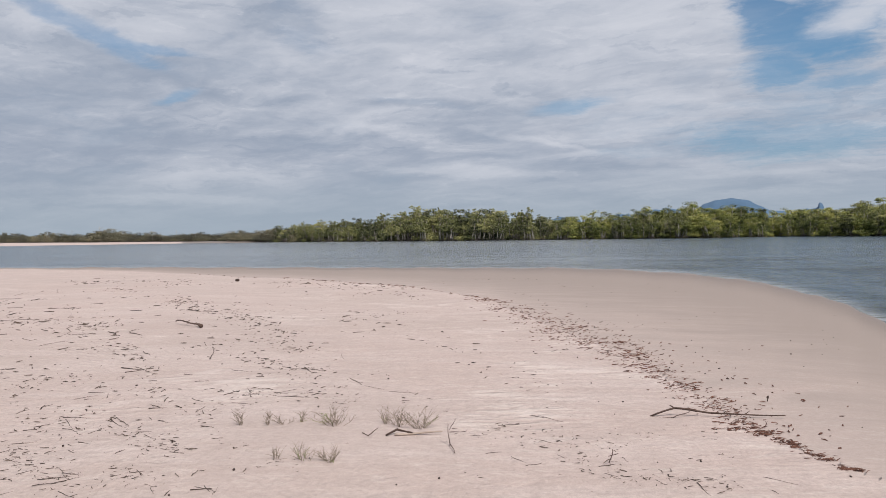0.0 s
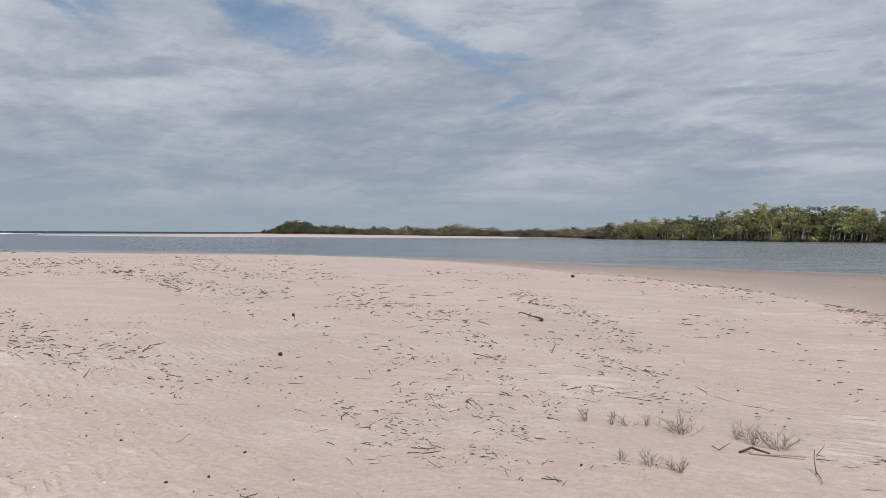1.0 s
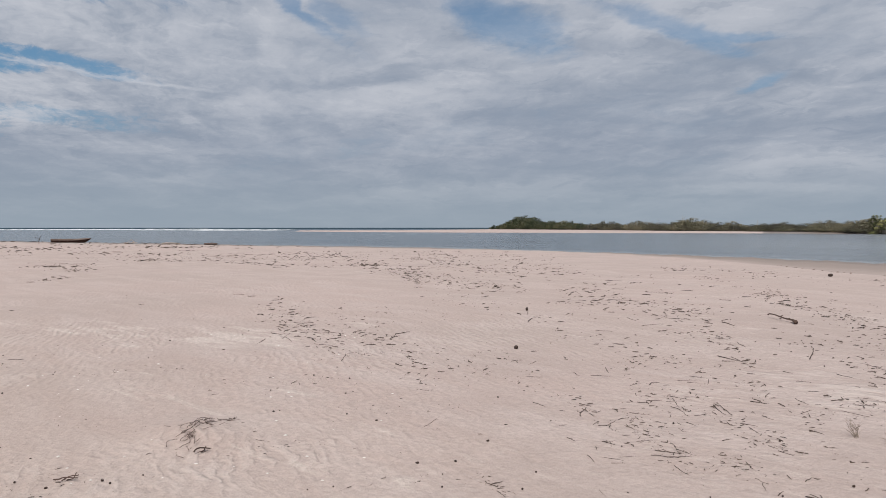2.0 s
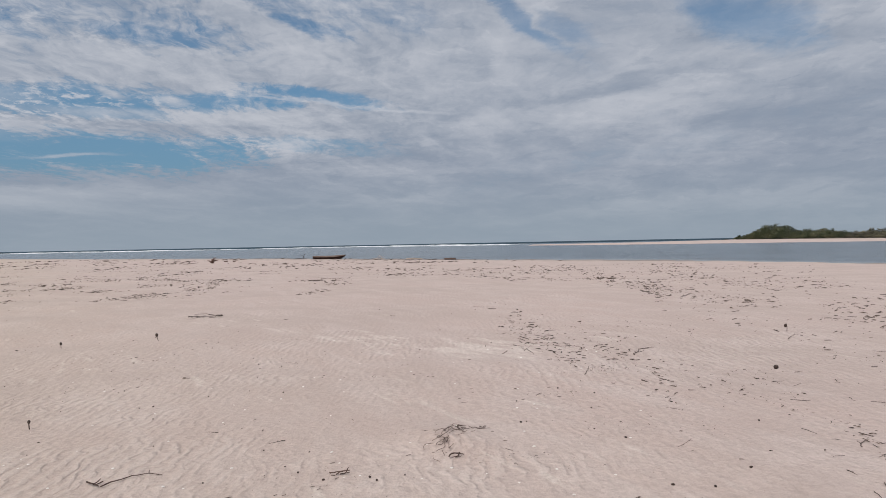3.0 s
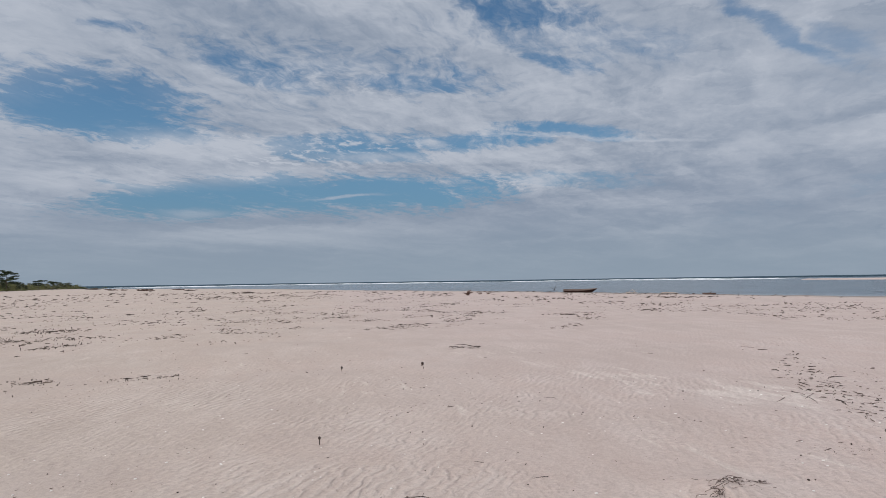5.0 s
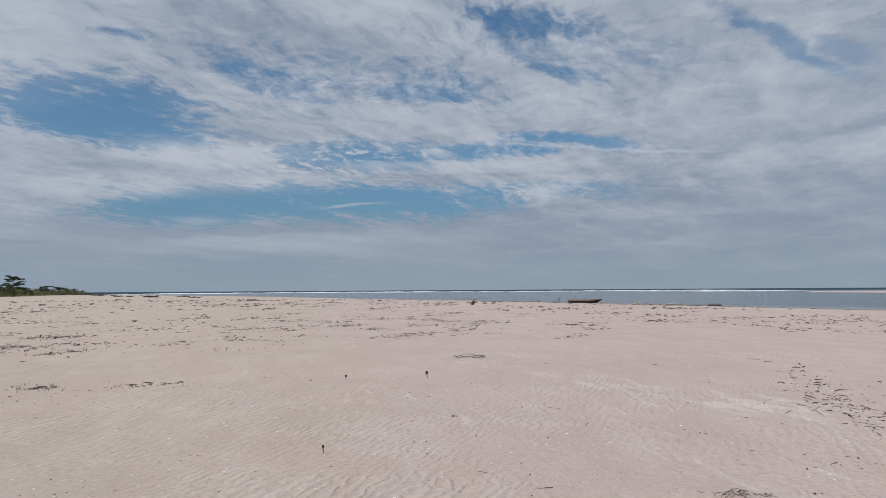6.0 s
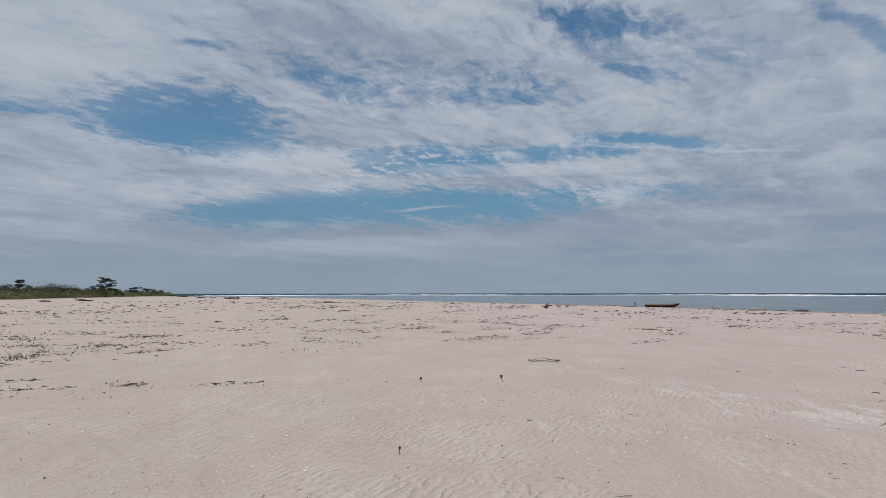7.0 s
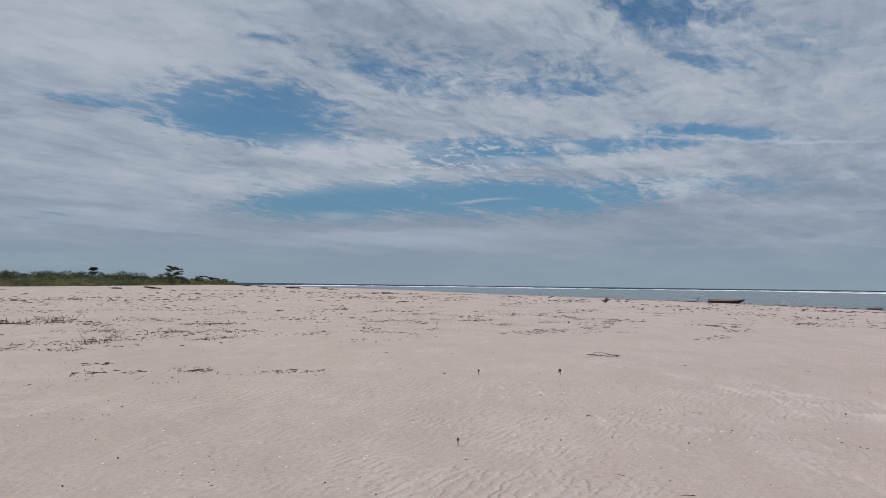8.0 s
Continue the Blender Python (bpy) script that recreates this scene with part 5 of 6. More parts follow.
# ---------- grass tufts ----------
def tuft(x, y, high, wide, blades, seed, label):
    """Dry branching sprigs fanning from one foot."""
    r = random.Random(seed)
    root = holder("grass_tuft", stand(Vector((x, y, height(x, y)))), label, "grass", "grass tufts in the sand")
    sets = {"dry": ([], []), "green": ([], [])}
    for i in range(blades):
        v, f = sets["green" if r.random() < (0.3 if blades > 20 else 0.08) else "dry"]
        a_, k = r.uniform(0, 6.28), math.sqrt(r.random())
        foot = Vector((math.cos(a_) * 0.02 * k + r.uniform(-0.3, 0.3) * wide * 0.5, math.sin(a_) * 0.02, -0.02))
        tip = Vector((foot.x + math.cos(a_) * k * wide, math.sin(a_) * k * wide * 0.8, high * r.uniform(0.55, 1.05) * (1 - 0.4 * k * k)))
        pts = bent_line(r, foot, tip, 0.13, 4)
        th = r.uniform(0.0014, 0.0024)
        tube(v, f, pts, [th, th * 0.9, th * 0.8, th * 0.6, th * 0.3], 4)
        for _ in range(r.randint(3, 6)):
            j = r.randint(1, 3)
            e_ = pts[j] + (tip - foot).normalized() * r.uniform(0.02, 0.06) + Vector((r.uniform(-0.06, 0.06), r.uniform(-0.05, 0.05), r.uniform(-0.01, 0.03)))
            tube(v, f, [pts[j], (pts[j] + e_) / 2 + Vector((0, 0, 0.006)), e_], [th * 0.7, th * 0.6, th * 0.25], 4)
    for key, mat in (("dry", STRAW), ("green", GREENBLADE)):
        v, f = sets[key]
        if v:
            piece(key + "_spray", mesh_of(key + "_spray", v, f, mat), root)
    return root


tuft(-0.91, 6.00, 0.18, 0.20, 21, 101, "dense tuft of green and straw-coloured dune grass")
tuft(-0.20, 5.98, 0.18, 0.20, 18, 102, "dense tuft of green and straw-coloured dune grass")
tuft(-0.38, 6.02, 0.19, 0.14, 12, 103, "sparse dry sprigs of dune grass")
tuft(-0.50, 6.10, 0.15, 0.07, 8, 104, "sparse dry sprigs of dune grass")
tuft(-1.66, 5.98, 0.16, 0.07, 6, 105, "sparse dry sprigs of dune grass")
tuft(-1.46, 5.98, 0.11, 0.07, 5, 106, "sparse dry sprigs of dune grass")
tuft(-1.32, 6.02, 0.08, 0.08, 6, 107, "sparse dry sprigs of dune grass")
tuft(-1.20, 6.10, 0.10, 0.05, 5, 108, "sparse dry sprigs of dune grass")
tuft(-0.99, 5.06, 0.14, 0.09, 9, 109, "sparse dry sprigs of dune grass")
tuft(-0.79, 5.04, 0.14, 0.09, 10, 110, "sparse dry sprigs of dune grass")
tuft(-1.18, 5.08, 0.06, 0.07, 5, 111, "sparse dry sprigs of dune grass")

# ---------- sticks, one by one ----------
STICKS = [[stick_mesh("driftwood_stick", 200 + 20 * j + i, thick, (0.03, 0.06, 0.1)[i % 3], (0, 1, 2, 0, 1)[i % 5], TWIG) for i in range(10)]
          for j, thick in enumerate((0.007, 0.013, 0.021, 0.034, 0.055))]
FATS = [stick_mesh("twig", 500 + i, 0.020 + 0.006 * (i % 4), 0.2, 1 + i % 3, TWIG, 5, 0.12) for i in range(8)]
CHUNKS = [stick_mesh("twig", 540 + i, 0.034 + 0.010 * (i % 4), 0.24, i % 2, TWIG, 5, 0.2) for i in range(8)]
SAY = ("thin grey-brown driftwood stick lying on dry sand", "crooked driftwood stick lying on dry sand", "thin forked driftwood twig lying on dry sand")


def lay(x, y, ln, turn, thick):
    """A stick of that length and thickness on the sand."""
    j = min(range(5), key=lambda q: abs(math.log((0.007, 0.013, 0.021, 0.034, 0.055)[q] * 3.2 * ln / thick)))
    k = rng.randrange(10)
    m = Matrix.Translation((x, y, height(x, y))) @ Matrix.Rotation(turn, 4, "Z") @ Matrix.Diagonal((ln, ln, ln, 1))
    return thing("driftwood_stick", STICKS[j][k], m, SAY[(0, 2, 2, 1, 2)[k % 5]], "stick", "driftwood sticks")


def at(az_, r_):
    return -math.sin(radians(az_)) * r_, math.cos(radians(az_)) * r_


lay(-3.71, 8.83, 0.51, -0.46, 0.018)
lay(-3.66, 8.72, 0.26, 0.66, 0.015)
lay(-3.62, 8.79, 0.50, -0.85, 0.012)
lay(-11.48, 19.50, 0.49, 0.42, 0.028)
lay(-9.88, 16.96, 0.29, 0.26, 0.036)
lay(-8.38, 14.58, 0.76, 0.23, 0.016)
lay(-5.37, 9.03, 0.17, 0.74, 0.013)
lay(-6.49, 11.44, 0.40, -0.70, 0.020)
lay(-5.90, 11.08, 0.49, 1.22, 0.012)
lay(-6.31, 12.38, 0.33, 1.78, 0.013)
lay(-8.86, 16.70, 0.23, 0.38, 0.023)
lay(-4.98, 11.86, 0.44, -0.78, 0.024)
lay(-4.50, 10.48, 0.47, -0.80, 0.014)
lay(-4.02, 9.94, 0.41, -0.96, 0.020)
lay(-4.10, 9.83, 0.25, -0.59, 0.013)
lay(-3.10, 9.80, 0.96, 1.83, 0.010)
lay(-2.34, 9.40, 0.50, -0.70, 0.015)
lay(-2.60, 9.95, 0.12, -0.85, 0.013)
lay(-2.37, 8.51, 0.27, -0.54, 0.011)
lay(-1.83, 8.74, 0.25, -0.48, 0.014)
lay(-1.58, 8.57, 0.46, -1.16, 0.016)
lay(-1.49, 8.56, 0.19, -0.56, 0.011)
lay(-2.91, 8.32, 0.13, -0.49, 0.016)
lay(-2.60, 7.85, 0.14, 0.32, 0.010)
lay(-2.38, 7.42, 0.10, 0.49, 0.010)
lay(-2.10, 7.23, 0.22, 1.11, 0.012)
lay(-1.89, 7.17, 0.20, 0.68, 0.009)
lay(-1.87, 6.79, 0.24, -0.30, 0.009)
lay(-1.46, 7.07, 0.33, -0.10, 0.014)
lay(-1.57, 7.35, 0.15, 0.95, 0.009)
lay(-1.62, 7.23, 0.16, -0.37, 0.009)
lay(-0.96, 7.90, 0.38, -1.13, 0.012)
lay(-0.75, 7.62, 0.33, -0.69, 0.010)
lay(-0.44, 7.38, 0.26, -0.34, 0.009)
lay(-1.34, 9.72, 0.43, -1.37, 0.012)
lay(-1.42, 12.23, 0.20, 0.34, 0.019)
lay(-2.61, 6.66, 0.16, 0.12, 0.018)
lay(-2.64, 6.71, 0.15, -0.70, 0.014)
lay(-2.66, 7.00, 0.21, 1.73, 0.012)
lay(-3.52, 7.47, 0.23, -0.02, 0.010)
lay(-3.36, 7.30, 0.31, 1.96, 0.010)
lay(-3.51, 7.27, 0.32, 0.79, 0.008)
lay(-3.77, 6.87, 0.17, 1.84, 0.015)
lay(-3.75, 6.94, 0.09, 1.18, 0.010)
lay(-3.87, 6.73, 0.19, 1.44, 0.010)
lay(-3.46, 7.15, 0.10, 0.28, 0.010)
lay(-2.79, 6.20, 0.35, -0.90, 0.017)
lay(-2.73, 6.19, 0.45, -0.96, 0.013)
lay(-2.88, 6.31, 0.06, 1.10, 0.011)
lay(-3.24, 6.44, 0.25, -0.07, 0.011)
lay(-3.40, 6.21, 0.15, 0.78, 0.011)
lay(-3.45, 6.08, 0.10, 0.39, 0.009)
lay(-3.02, 5.94, 0.40, -0.68, 0.010)
lay(-2.83, 5.96, 0.19, 1.19, 0.010)
lay(-3.19, 6.22, 0.41, -0.95, 0.009)
lay(-2.76, 5.59, 0.14, -0.52, 0.010)
lay(-3.25, 5.68, 0.21, 0.23, 0.008)
lay(-3.47, 5.76, 0.05, 1.02, 0.008)
lay(-2.36, 5.31, 0.10, 1.25, 0.009)
lay(-2.74, 5.36, 0.12, -0.79, 0.008)
lay(-2.40, 5.84, 0.14, -0.04, 0.008)
lay(-2.29, 5.68, 0.21, -0.80, 0.008)
lay(-2.52, 6.27, 0.12, -1.01, 0.009)
lay(-2.37, 6.17, 0.14, -0.54, 0.008)
lay(-2.20, 6.58, 0.21, 1.49, 0.011)
lay(-1.93, 5.94, 0.13, -0.38, 0.012)
lay(-2.34, 6.94, 0.23, -0.80, 0.009)
lay(-2.04, 5.32, 0.08, -0.44, 0.011)
lay(-1.92, 5.23, 0.13, -0.39, 0.007)
lay(-3.09, 5.20, 0.20, -0.69, 0.010)
lay(-2.98, 5.09, 0.07, 0.66, 0.007)
lay(-2.83, 4.92, 0.11, 0.88, 0.007)
lay(-2.88, 4.79, 0.07, 0.22, 0.007)
lay(-2.55, 4.66, 0.16, 0.34, 0.012)
lay(-2.55, 4.78, 0.22, 0.28, 0.010)
lay(-2.45, 4.72, 0.18, 0.69, 0.008)
lay(-2.46, 4.84, 0.19, -0.33, 0.007)
lay(-2.53, 4.85, 0.29, -0.92, 0.007)
lay(-2.33, 4.48, 0.20, -0.63, 0.010)
lay(-2.27, 4.46, 0.05, 1.06, 0.010)
lay(-2.16, 4.78, 0.07, 0.72, 0.007)
lay(-2.07, 4.76, 0.07, 0.56, 0.008)
lay(-2.04, 4.84, 0.10, 0.38, 0.008)
lay(-2.03, 4.83, 0.13, -0.97, 0.007)
lay(-1.86, 4.59, 0.10, -0.45, 0.008)
lay(-1.81, 4.51, 0.16, -1.11, 0.008)
lay(-1.70, 4.46, 0.09, 1.56, 0.008)
lay(-1.75, 4.76, 0.09, -0.99, 0.008)
lay(-1.65, 4.80, 0.12, 1.59, 0.008)
lay(-1.51, 4.51, 0.13, 0.18, 0.012)
lay(-1.49, 4.51, 0.18, -0.56, 0.009)
lay(-1.48, 4.52, 0.13, -1.01, 0.008)
lay(-1.42, 4.49, 0.13, 1.61, 0.006)
lay(-0.73, 5.48, 0.04, 0.28, 0.014)
lay(0.81, 6.43, 0.17, -0.72, 0.010)
lay(0.91, 6.37, 0.31, -0.86, 0.008)
lay(0.55, 6.14, 0.15, 0.19, 0.008)
lay(1.13, 5.13, 0.14, 0.37, 0.008)
lay(0.52, 5.25, 0.17, -1.00, 0.008)
lay(0.62, 5.15, 0.14, 0.50, 0.008)
lay(0.35, 5.38, 0.13, 0.36, 0.007)
lay(0.78, 5.70, 0.19, -0.80, 0.007)
lay(0.26, 5.81, 0.16, 0.21, 0.006)
lay(1.11, 4.92, 0.11, -0.84, 0.007)
lay(1.29, 5.26, 0.11, -1.36, 0.007)
lay(1.63, 4.63, 0.25, -1.59, 0.010)
lay(2.20, 4.80, 0.24, -0.77, 0.007)
lay(2.06, 4.58, 0.07, -1.39, 0.006)
lay(1.39, 4.79, 0.06, -1.23, 0.006)
lay(1.55, 4.81, 0.06, -0.85, 0.007)
lay(1.75, 4.84, 0.09, -0.68, 0.007)
lay(0.84, 5.33, 0.10, -1.10, 0.007)
lay(-15.50, 9.28, 0.29, 0.56, 0.022)
lay(-14.85, 6.65, 0.11, 0.84, 0.030)
lay(-10.09, 2.90, 0.18, 0.84, 0.013)
lay(-10.90, 7.95, 0.29, 1.46, 0.021)
lay(-10.23, 7.30, 0.58, 0.06, 0.015)
lay(-9.10, 5.72, 0.49, 2.33, 0.016)
lay(-9.63, 6.29, 0.19, -0.14, 0.021)
lay(-9.26, 6.24, 0.58, 2.36, 0.017)
lay(-8.83, 6.00, 0.63, -0.43, 0.013)
lay(-8.63, 6.24, 0.47, -0.39, 0.016)
lay(-8.12, 6.09, 0.22, 0.39, 0.012)
lay(-8.96, 6.85, 0.26, 0.25, 0.010)
lay(-12.05, 8.35, 0.14, 1.41, 0.027)
lay(-9.31, 6.60, 0.14, 1.45, 0.014)
lay(-10.28, 6.91, 0.49, -0.33, 0.015)
lay(-8.73, 7.16, 0.29, 1.98, 0.017)
lay(-7.98, 6.92, 0.24, -0.01, 0.016)
lay(-8.09, 7.30, 0.49, 2.22, 0.017)
lay(-8.18, 7.58, 0.31, 1.62, 0.017)
lay(-7.21, 5.65, 0.62, 2.38, 0.011)
lay(-6.33, 5.74, 0.14, -0.16, 0.021)
lay(-6.24, 5.98, 0.16, -0.04, 0.021)
lay(-6.45, 4.37, 0.17, 2.18, 0.014)
lay(-6.34, 4.36, 0.12, -0.44, 0.009)
lay(-4.91, 2.95, 0.09, 0.18, 0.009)
lay(-6.50, 3.51, 0.07, 1.52, 0.009)
lay(-4.35, 4.21, 0.28, 1.96, 0.006)
lay(-5.21, 5.02, 0.10, 0.25, 0.009)
lay(-8.34, 10.68, 0.28, -0.66, 0.025)
lay(-7.79, 10.30, 0.72, 2.07, 0.012)
lay(-5.57, 6.97, 0.18, 1.37, 0.011)
lay(-5.36, 7.00, 0.25, 1.84, 0.011)
lay(-5.29, 7.60, 0.20, -0.74, 0.017)
lay(-4.37, 6.88, 0.21, 0.49, 0.010)
lay(-4.61, 6.78, 0.16, -0.61, 0.010)
lay(-4.48, 7.22, 0.37, -0.92, 0.013)
lay(-4.83, 6.30, 0.18, 0.69, 0.010)
lay(-4.11, 5.38, 0.17, -0.29, 0.011)
lay(-3.83, 5.34, 0.05, 0.36, 0.008)
lay(-3.80, 5.66, 0.14, -0.17, 0.013)
lay(-3.67, 5.43, 0.33, 1.98, 0.012)
lay(-3.27, 4.62, 0.11, -0.41, 0.011)
lay(-6.16, 9.98, 0.28, 0.17, 0.014)
lay(-3.13, 3.50, 0.10, -0.05, 0.008)
lay(-2.99, 3.42, 0.12, -0.45, 0.009)
lay(-3.13, 3.55, 0.09, 1.32, 0.008)
lay(-3.29, 5.23, 0.22, 1.68, 0.010)
lay(-3.23, 5.14, 0.22, -0.94, 0.010)
lay(-3.03, 4.76, 0.11, 0.94, 0.009)
lay(-3.01, 4.55, 0.11, -0.91, 0.009)

# bearings, distances, how many, lengths: where more sticks lie about
for a0_, a1_, r0_, r1_, n_, l0_, l1_ in ((31, 36, 4.5, 6.5, 14, 0.06, 0.16), (20, 38, 12, 20, 22, 0.12, 0.3), (60, 98, 6, 18, 12, 0.06, 0.18), (36, 60, 30, 50, 30, 0.12, 0.3)):
    for _ in range(n_):
        x, y = at(rng.uniform(a0_, a1_), rng.uniform(r0_, r1_))
        lay(x, y, rng.uniform(l0_, l1_), rng.uniform(0, 6.28), 0.0014 * math.hypot(x, y) * rng.uniform(0.7, 1.4))

# ---------- tangles of debris in rows on the flat ----------


def tangle(seed):
    """A low tangle: a dozen twigs and stems thrown together."""
    r = random.Random(seed)
    root = holder("debris_tangle", Matrix(), "tangle of dark dry twigs and stems washed onto the sand", "debris", "debris tangles")
    for _ in range(15):
        t = r.gauss(0, 0.9)
        ln = r.uniform(0.09, 0.26)
        m = Matrix.Translation((r.gauss(0, 0.3), r.gauss(0, 0.07), r.uniform(-0.005, 0.01))) @ Euler((0, -abs(r.gauss(0, 0.5)), t)).to_matrix().to_4x4() @ Matrix.Diagonal((ln, ln, ln, 1))
        piece("twig", r.choice(CHUNKS if r.random() < 0.25 else FATS), root, "", m)
    return root


TANGLES = [tangle(300 + i) for i in range(10)]
for a0_, a1_, r0_, r1_, n_, s0_, s1_ in ((76, 100, 26, 62, 14, 0.65, 1.25), (100, 122, 21, 48, 12, 0.4, 0.85), (62, 77, 34, 70, 8, 0.5, 1.0), (95, 120, 48, 110, 20, 0.7, 1.5), (18, 40, 17, 34, 4, 0.4, 0.7), (36, 56, 30, 52, 6, 0.35, 0.65)):
    for _ in range(n_):
        a_, d_ = rng.uniform(a0_, a1_), math.exp(rng.uniform(math.log(r0_), math.log(r1_)))
        copy_thing(rng.choice(TANGLES), stand(spot(a_, d_), a_ + rng.gauss(8, 14), rng.uniform(s0_, s1_)))


retire(TANGLES)

# short upright shoots in rows
SHOOTS = []
for s in range(4):
    r_ = random.Random(400 + s)
    v, f = [], []
    tube(v, f, bent_line(r_, Vector((0, 0, -0.05)), Vector((r_.uniform(-0.1, 0.1), r_.uniform(-0.1, 0.1), 1.0)), 0.05, 4), [0.16, 0.19, 0.21, 0.18, 0.09], 5)
    SHOOTS.append(mesh_of("root_shoot", v, f, POD, True))
for a0_, r0_, a1_, r1_, n_ in ((119.0, 21.3, 116.8, 21.9, 14),
                               (119.8, 19.4, 116.8, 19.4, 14),
                               (110.5, 29.2, 106.5, 30.1, 34),
                               (117.6, 14.9, 115.1, 14.9, 22),
                               (111.1, 14.7, 108.4, 14.9, 20),
                               (105.3, 14.3, 100.4, 14.5, 26),
                               (114.9, 33.5, 111.2, 33.9, 16),
                               (118.8, 31.7, 117.2, 38.1, 18),
                               (116.7, 28.4, 114.6, 25.4, 18),
                               (109.8, 22.1, 106.6, 22.7, 16),
                               (115.7, 22.2, 113.2, 22.3, 12),
                               (113.5, 24.6, 110.5, 25.4, 16),
                               (108.6, 25.1, 105.0, 25.0, 14),
                               (118.7, 16.8, 117.4, 16.7, 3),
                               (112.3, 12.5, 111.2, 12.7, 4)):
    for _ in range(n_):
        k = rng.random()
        d_ = (r0_ + (r1_ - r0_) * k) * (1 + rng.gauss(0, 0.025))
        p = spot(a0_ + (a1_ - a0_) * k + rng.gauss(0, 0.35), d_)
        thing("root_shoot", rng.choice(SHOOTS), stand(p, rng.uniform(0, 360), d_ * rng.uniform(0.0010, 0.0026), rng.gauss(0, 14), rng.gauss(0, 14)), "short dark root shoot standing up from the sand", "shoot", "root shoots")

# ---------- shells and seeds ----------


def shell_mesh(seed):
    r = random.Random(seed)
    bm = bmesh.new()
    bmesh.ops.create_uvsphere(bm, u_segments=10, v_segments=6, radius=0.5)
    for q in bm.verts:
        q.co.x *= 1.25
        q.co.z = max(q.co.z, -0.1) * 0.55 + 0.1
        ang = math.atan2(q.co.y, q.co.x + 0.6)
        q.co *= 1 + 0.05 * math.cos(ang * 18)
    me = bpy.data.meshes.new("shell")
    bm.to_mesh(me)
    bm.free()
    me.materials.append(SHELL)
    return me


SHELLS = [shell_mesh(s) for s in range(3)]
for _ in range(170):
    x, y = at(rng.uniform(48, 122), 4.8 + 8 * rng.random() ** 1.4)
    thing("shell", rng.choice(SHELLS), stand(Vector((x, y, height(x, y))), rng.uniform(0, 360), rng.uniform(0.011, 0.027)), "small bleached white shell on rippled sand", "shell", "shells")
for _ in range(290):
    x, y = at(rng.uniform(-30, 122), 4.6 + 15 * rng.random() ** 1.3)
    thing("seed_pod", rng.choice(PODS), stand(Vector((x, y, height(x, y))), rng.uniform(0, 360), rng.uniform(0.008, 0.017)), "small dark seed pod on the sand", "seed pod", "seed pods")

# ---------- litter too small to count ----------
spots = []


def drift(az0, r0, az1, r1, spread, count):
    """Small bits gathered along a line on the sand, by bearing and distance."""
    for _ in range(int(count * (1.7 if r0 > 18 else 1.25))):
        k = rng.random()
        a_ = az0 + (az1 - az0) * k + rng.gauss(0, 0.5)
        d_ = (r0 + (r1 - r0) * k) * (1 + rng.gauss(0, spread))
        x, y = at(a_, d_)
        ln = (0.0015 + (0.0065 if d_ > 18 else 0.010) * rng.random() ** 2.4) * d_
        spots.append((x, y, ln, min(max(ln * rng.uniform(0.08, 0.3), 0.0005 * d_), 0.0011 * d_) * (0.78 if d_ > 18 else 1.0), rng.uniform(0, 6.28)))


drift(26.7, 30.5, 19.3, 27.6, 0.042, 40)
drift(24.2, 24.3, 22.3, 23.2, 0.027, 10)
drift(20.5, 19.8, 17.7, 16.7, 0.045, 60)
drift(17.3, 15.6, 11.6, 11.6, 0.055, 90)
drift(15.3, 11.7, 9.9, 10.4, 0.038, 50)
drift(26.8, 15.1, 25.3, 14.3, 0.021, 20)
drift(13.2, 27.2, 2.9, 21.7, 0.043, 60)
drift(8.1, 23.1, 1.1, 18.6, 0.036, 25)
drift(24.3, 12.0, 21.7, 9.2, 0.039, 50)
drift(13.3, 9.3, 9.1, 8.5, 0.025, 30)
drift(17.0, 7.7, 9.9, 7.2, 0.017, 50)
drift(27.9, 7.3, 20.7, 5.8, 0.047, 90)
drift(31.3, 6.4, 26.3, 5.0, 0.043, 110)
drift(25.2, 5.4, 21.5, 5.0, 0.016, 40)
drift(15.0, 8.7, 7.4, 7.3, 0.041, 40)
drift(22.5, 8.1, 17.5, 6.1, 0.057, 50)
drift(31.2, 8.8, 27.3, 6.2, 0.043, 40)
drift(21.0, 5.8, 19.5, 5.6, 0.007, 18)
drift(8.1, 14.8, -3.2, 9.3, 0.078, 40)
drift(18.9, 11.9, 13.3, 9.0, 0.053, 45)
drift(-3.6, 6.0, -13.9, 5.8, 0.028, 60)
drift(-9.2, 5.5, -14.3, 5.0, 0.031, 50)
drift(-14.3, 5.1, -22.3, 5.0, 0.020, 50)
drift(-2.3, 9.3, -9.3, 7.4, 0.057, 25)
drift(6.0, 8.5, 1.2, 6.8, 0.039, 12)
drift(33.0, 18.3, 26.1, 12.8, 0.094, 40)
drift(33.1, 11.5, 24.3, 8.3, 0.056, 50)
drift(57.3, 14.6, 52.2, 9.9, 0.092, 150)
drift(51.9, 12.6, 45.5, 8.1, 0.091, 100)
drift(45.4, 8.8, 36.9, 7.6, 0.040, 40)
drift(35.2, 7.4, 33.0, 6.4, 0.027, 25)
drift(42.2, 4.8, 40.6, 4.5, 0.012, 20)
drift(37.1, 13.3, 34.7, 11.4, 0.029, 12)
drift(42.3, 9.2, 36.7, 9.0, 0.027, 15)
drift(35.1, 19.5, 24.2, 14.1, 0.086, 60)
drift(45.5, 20.5, 38.8, 13.2, 0.060, 20)
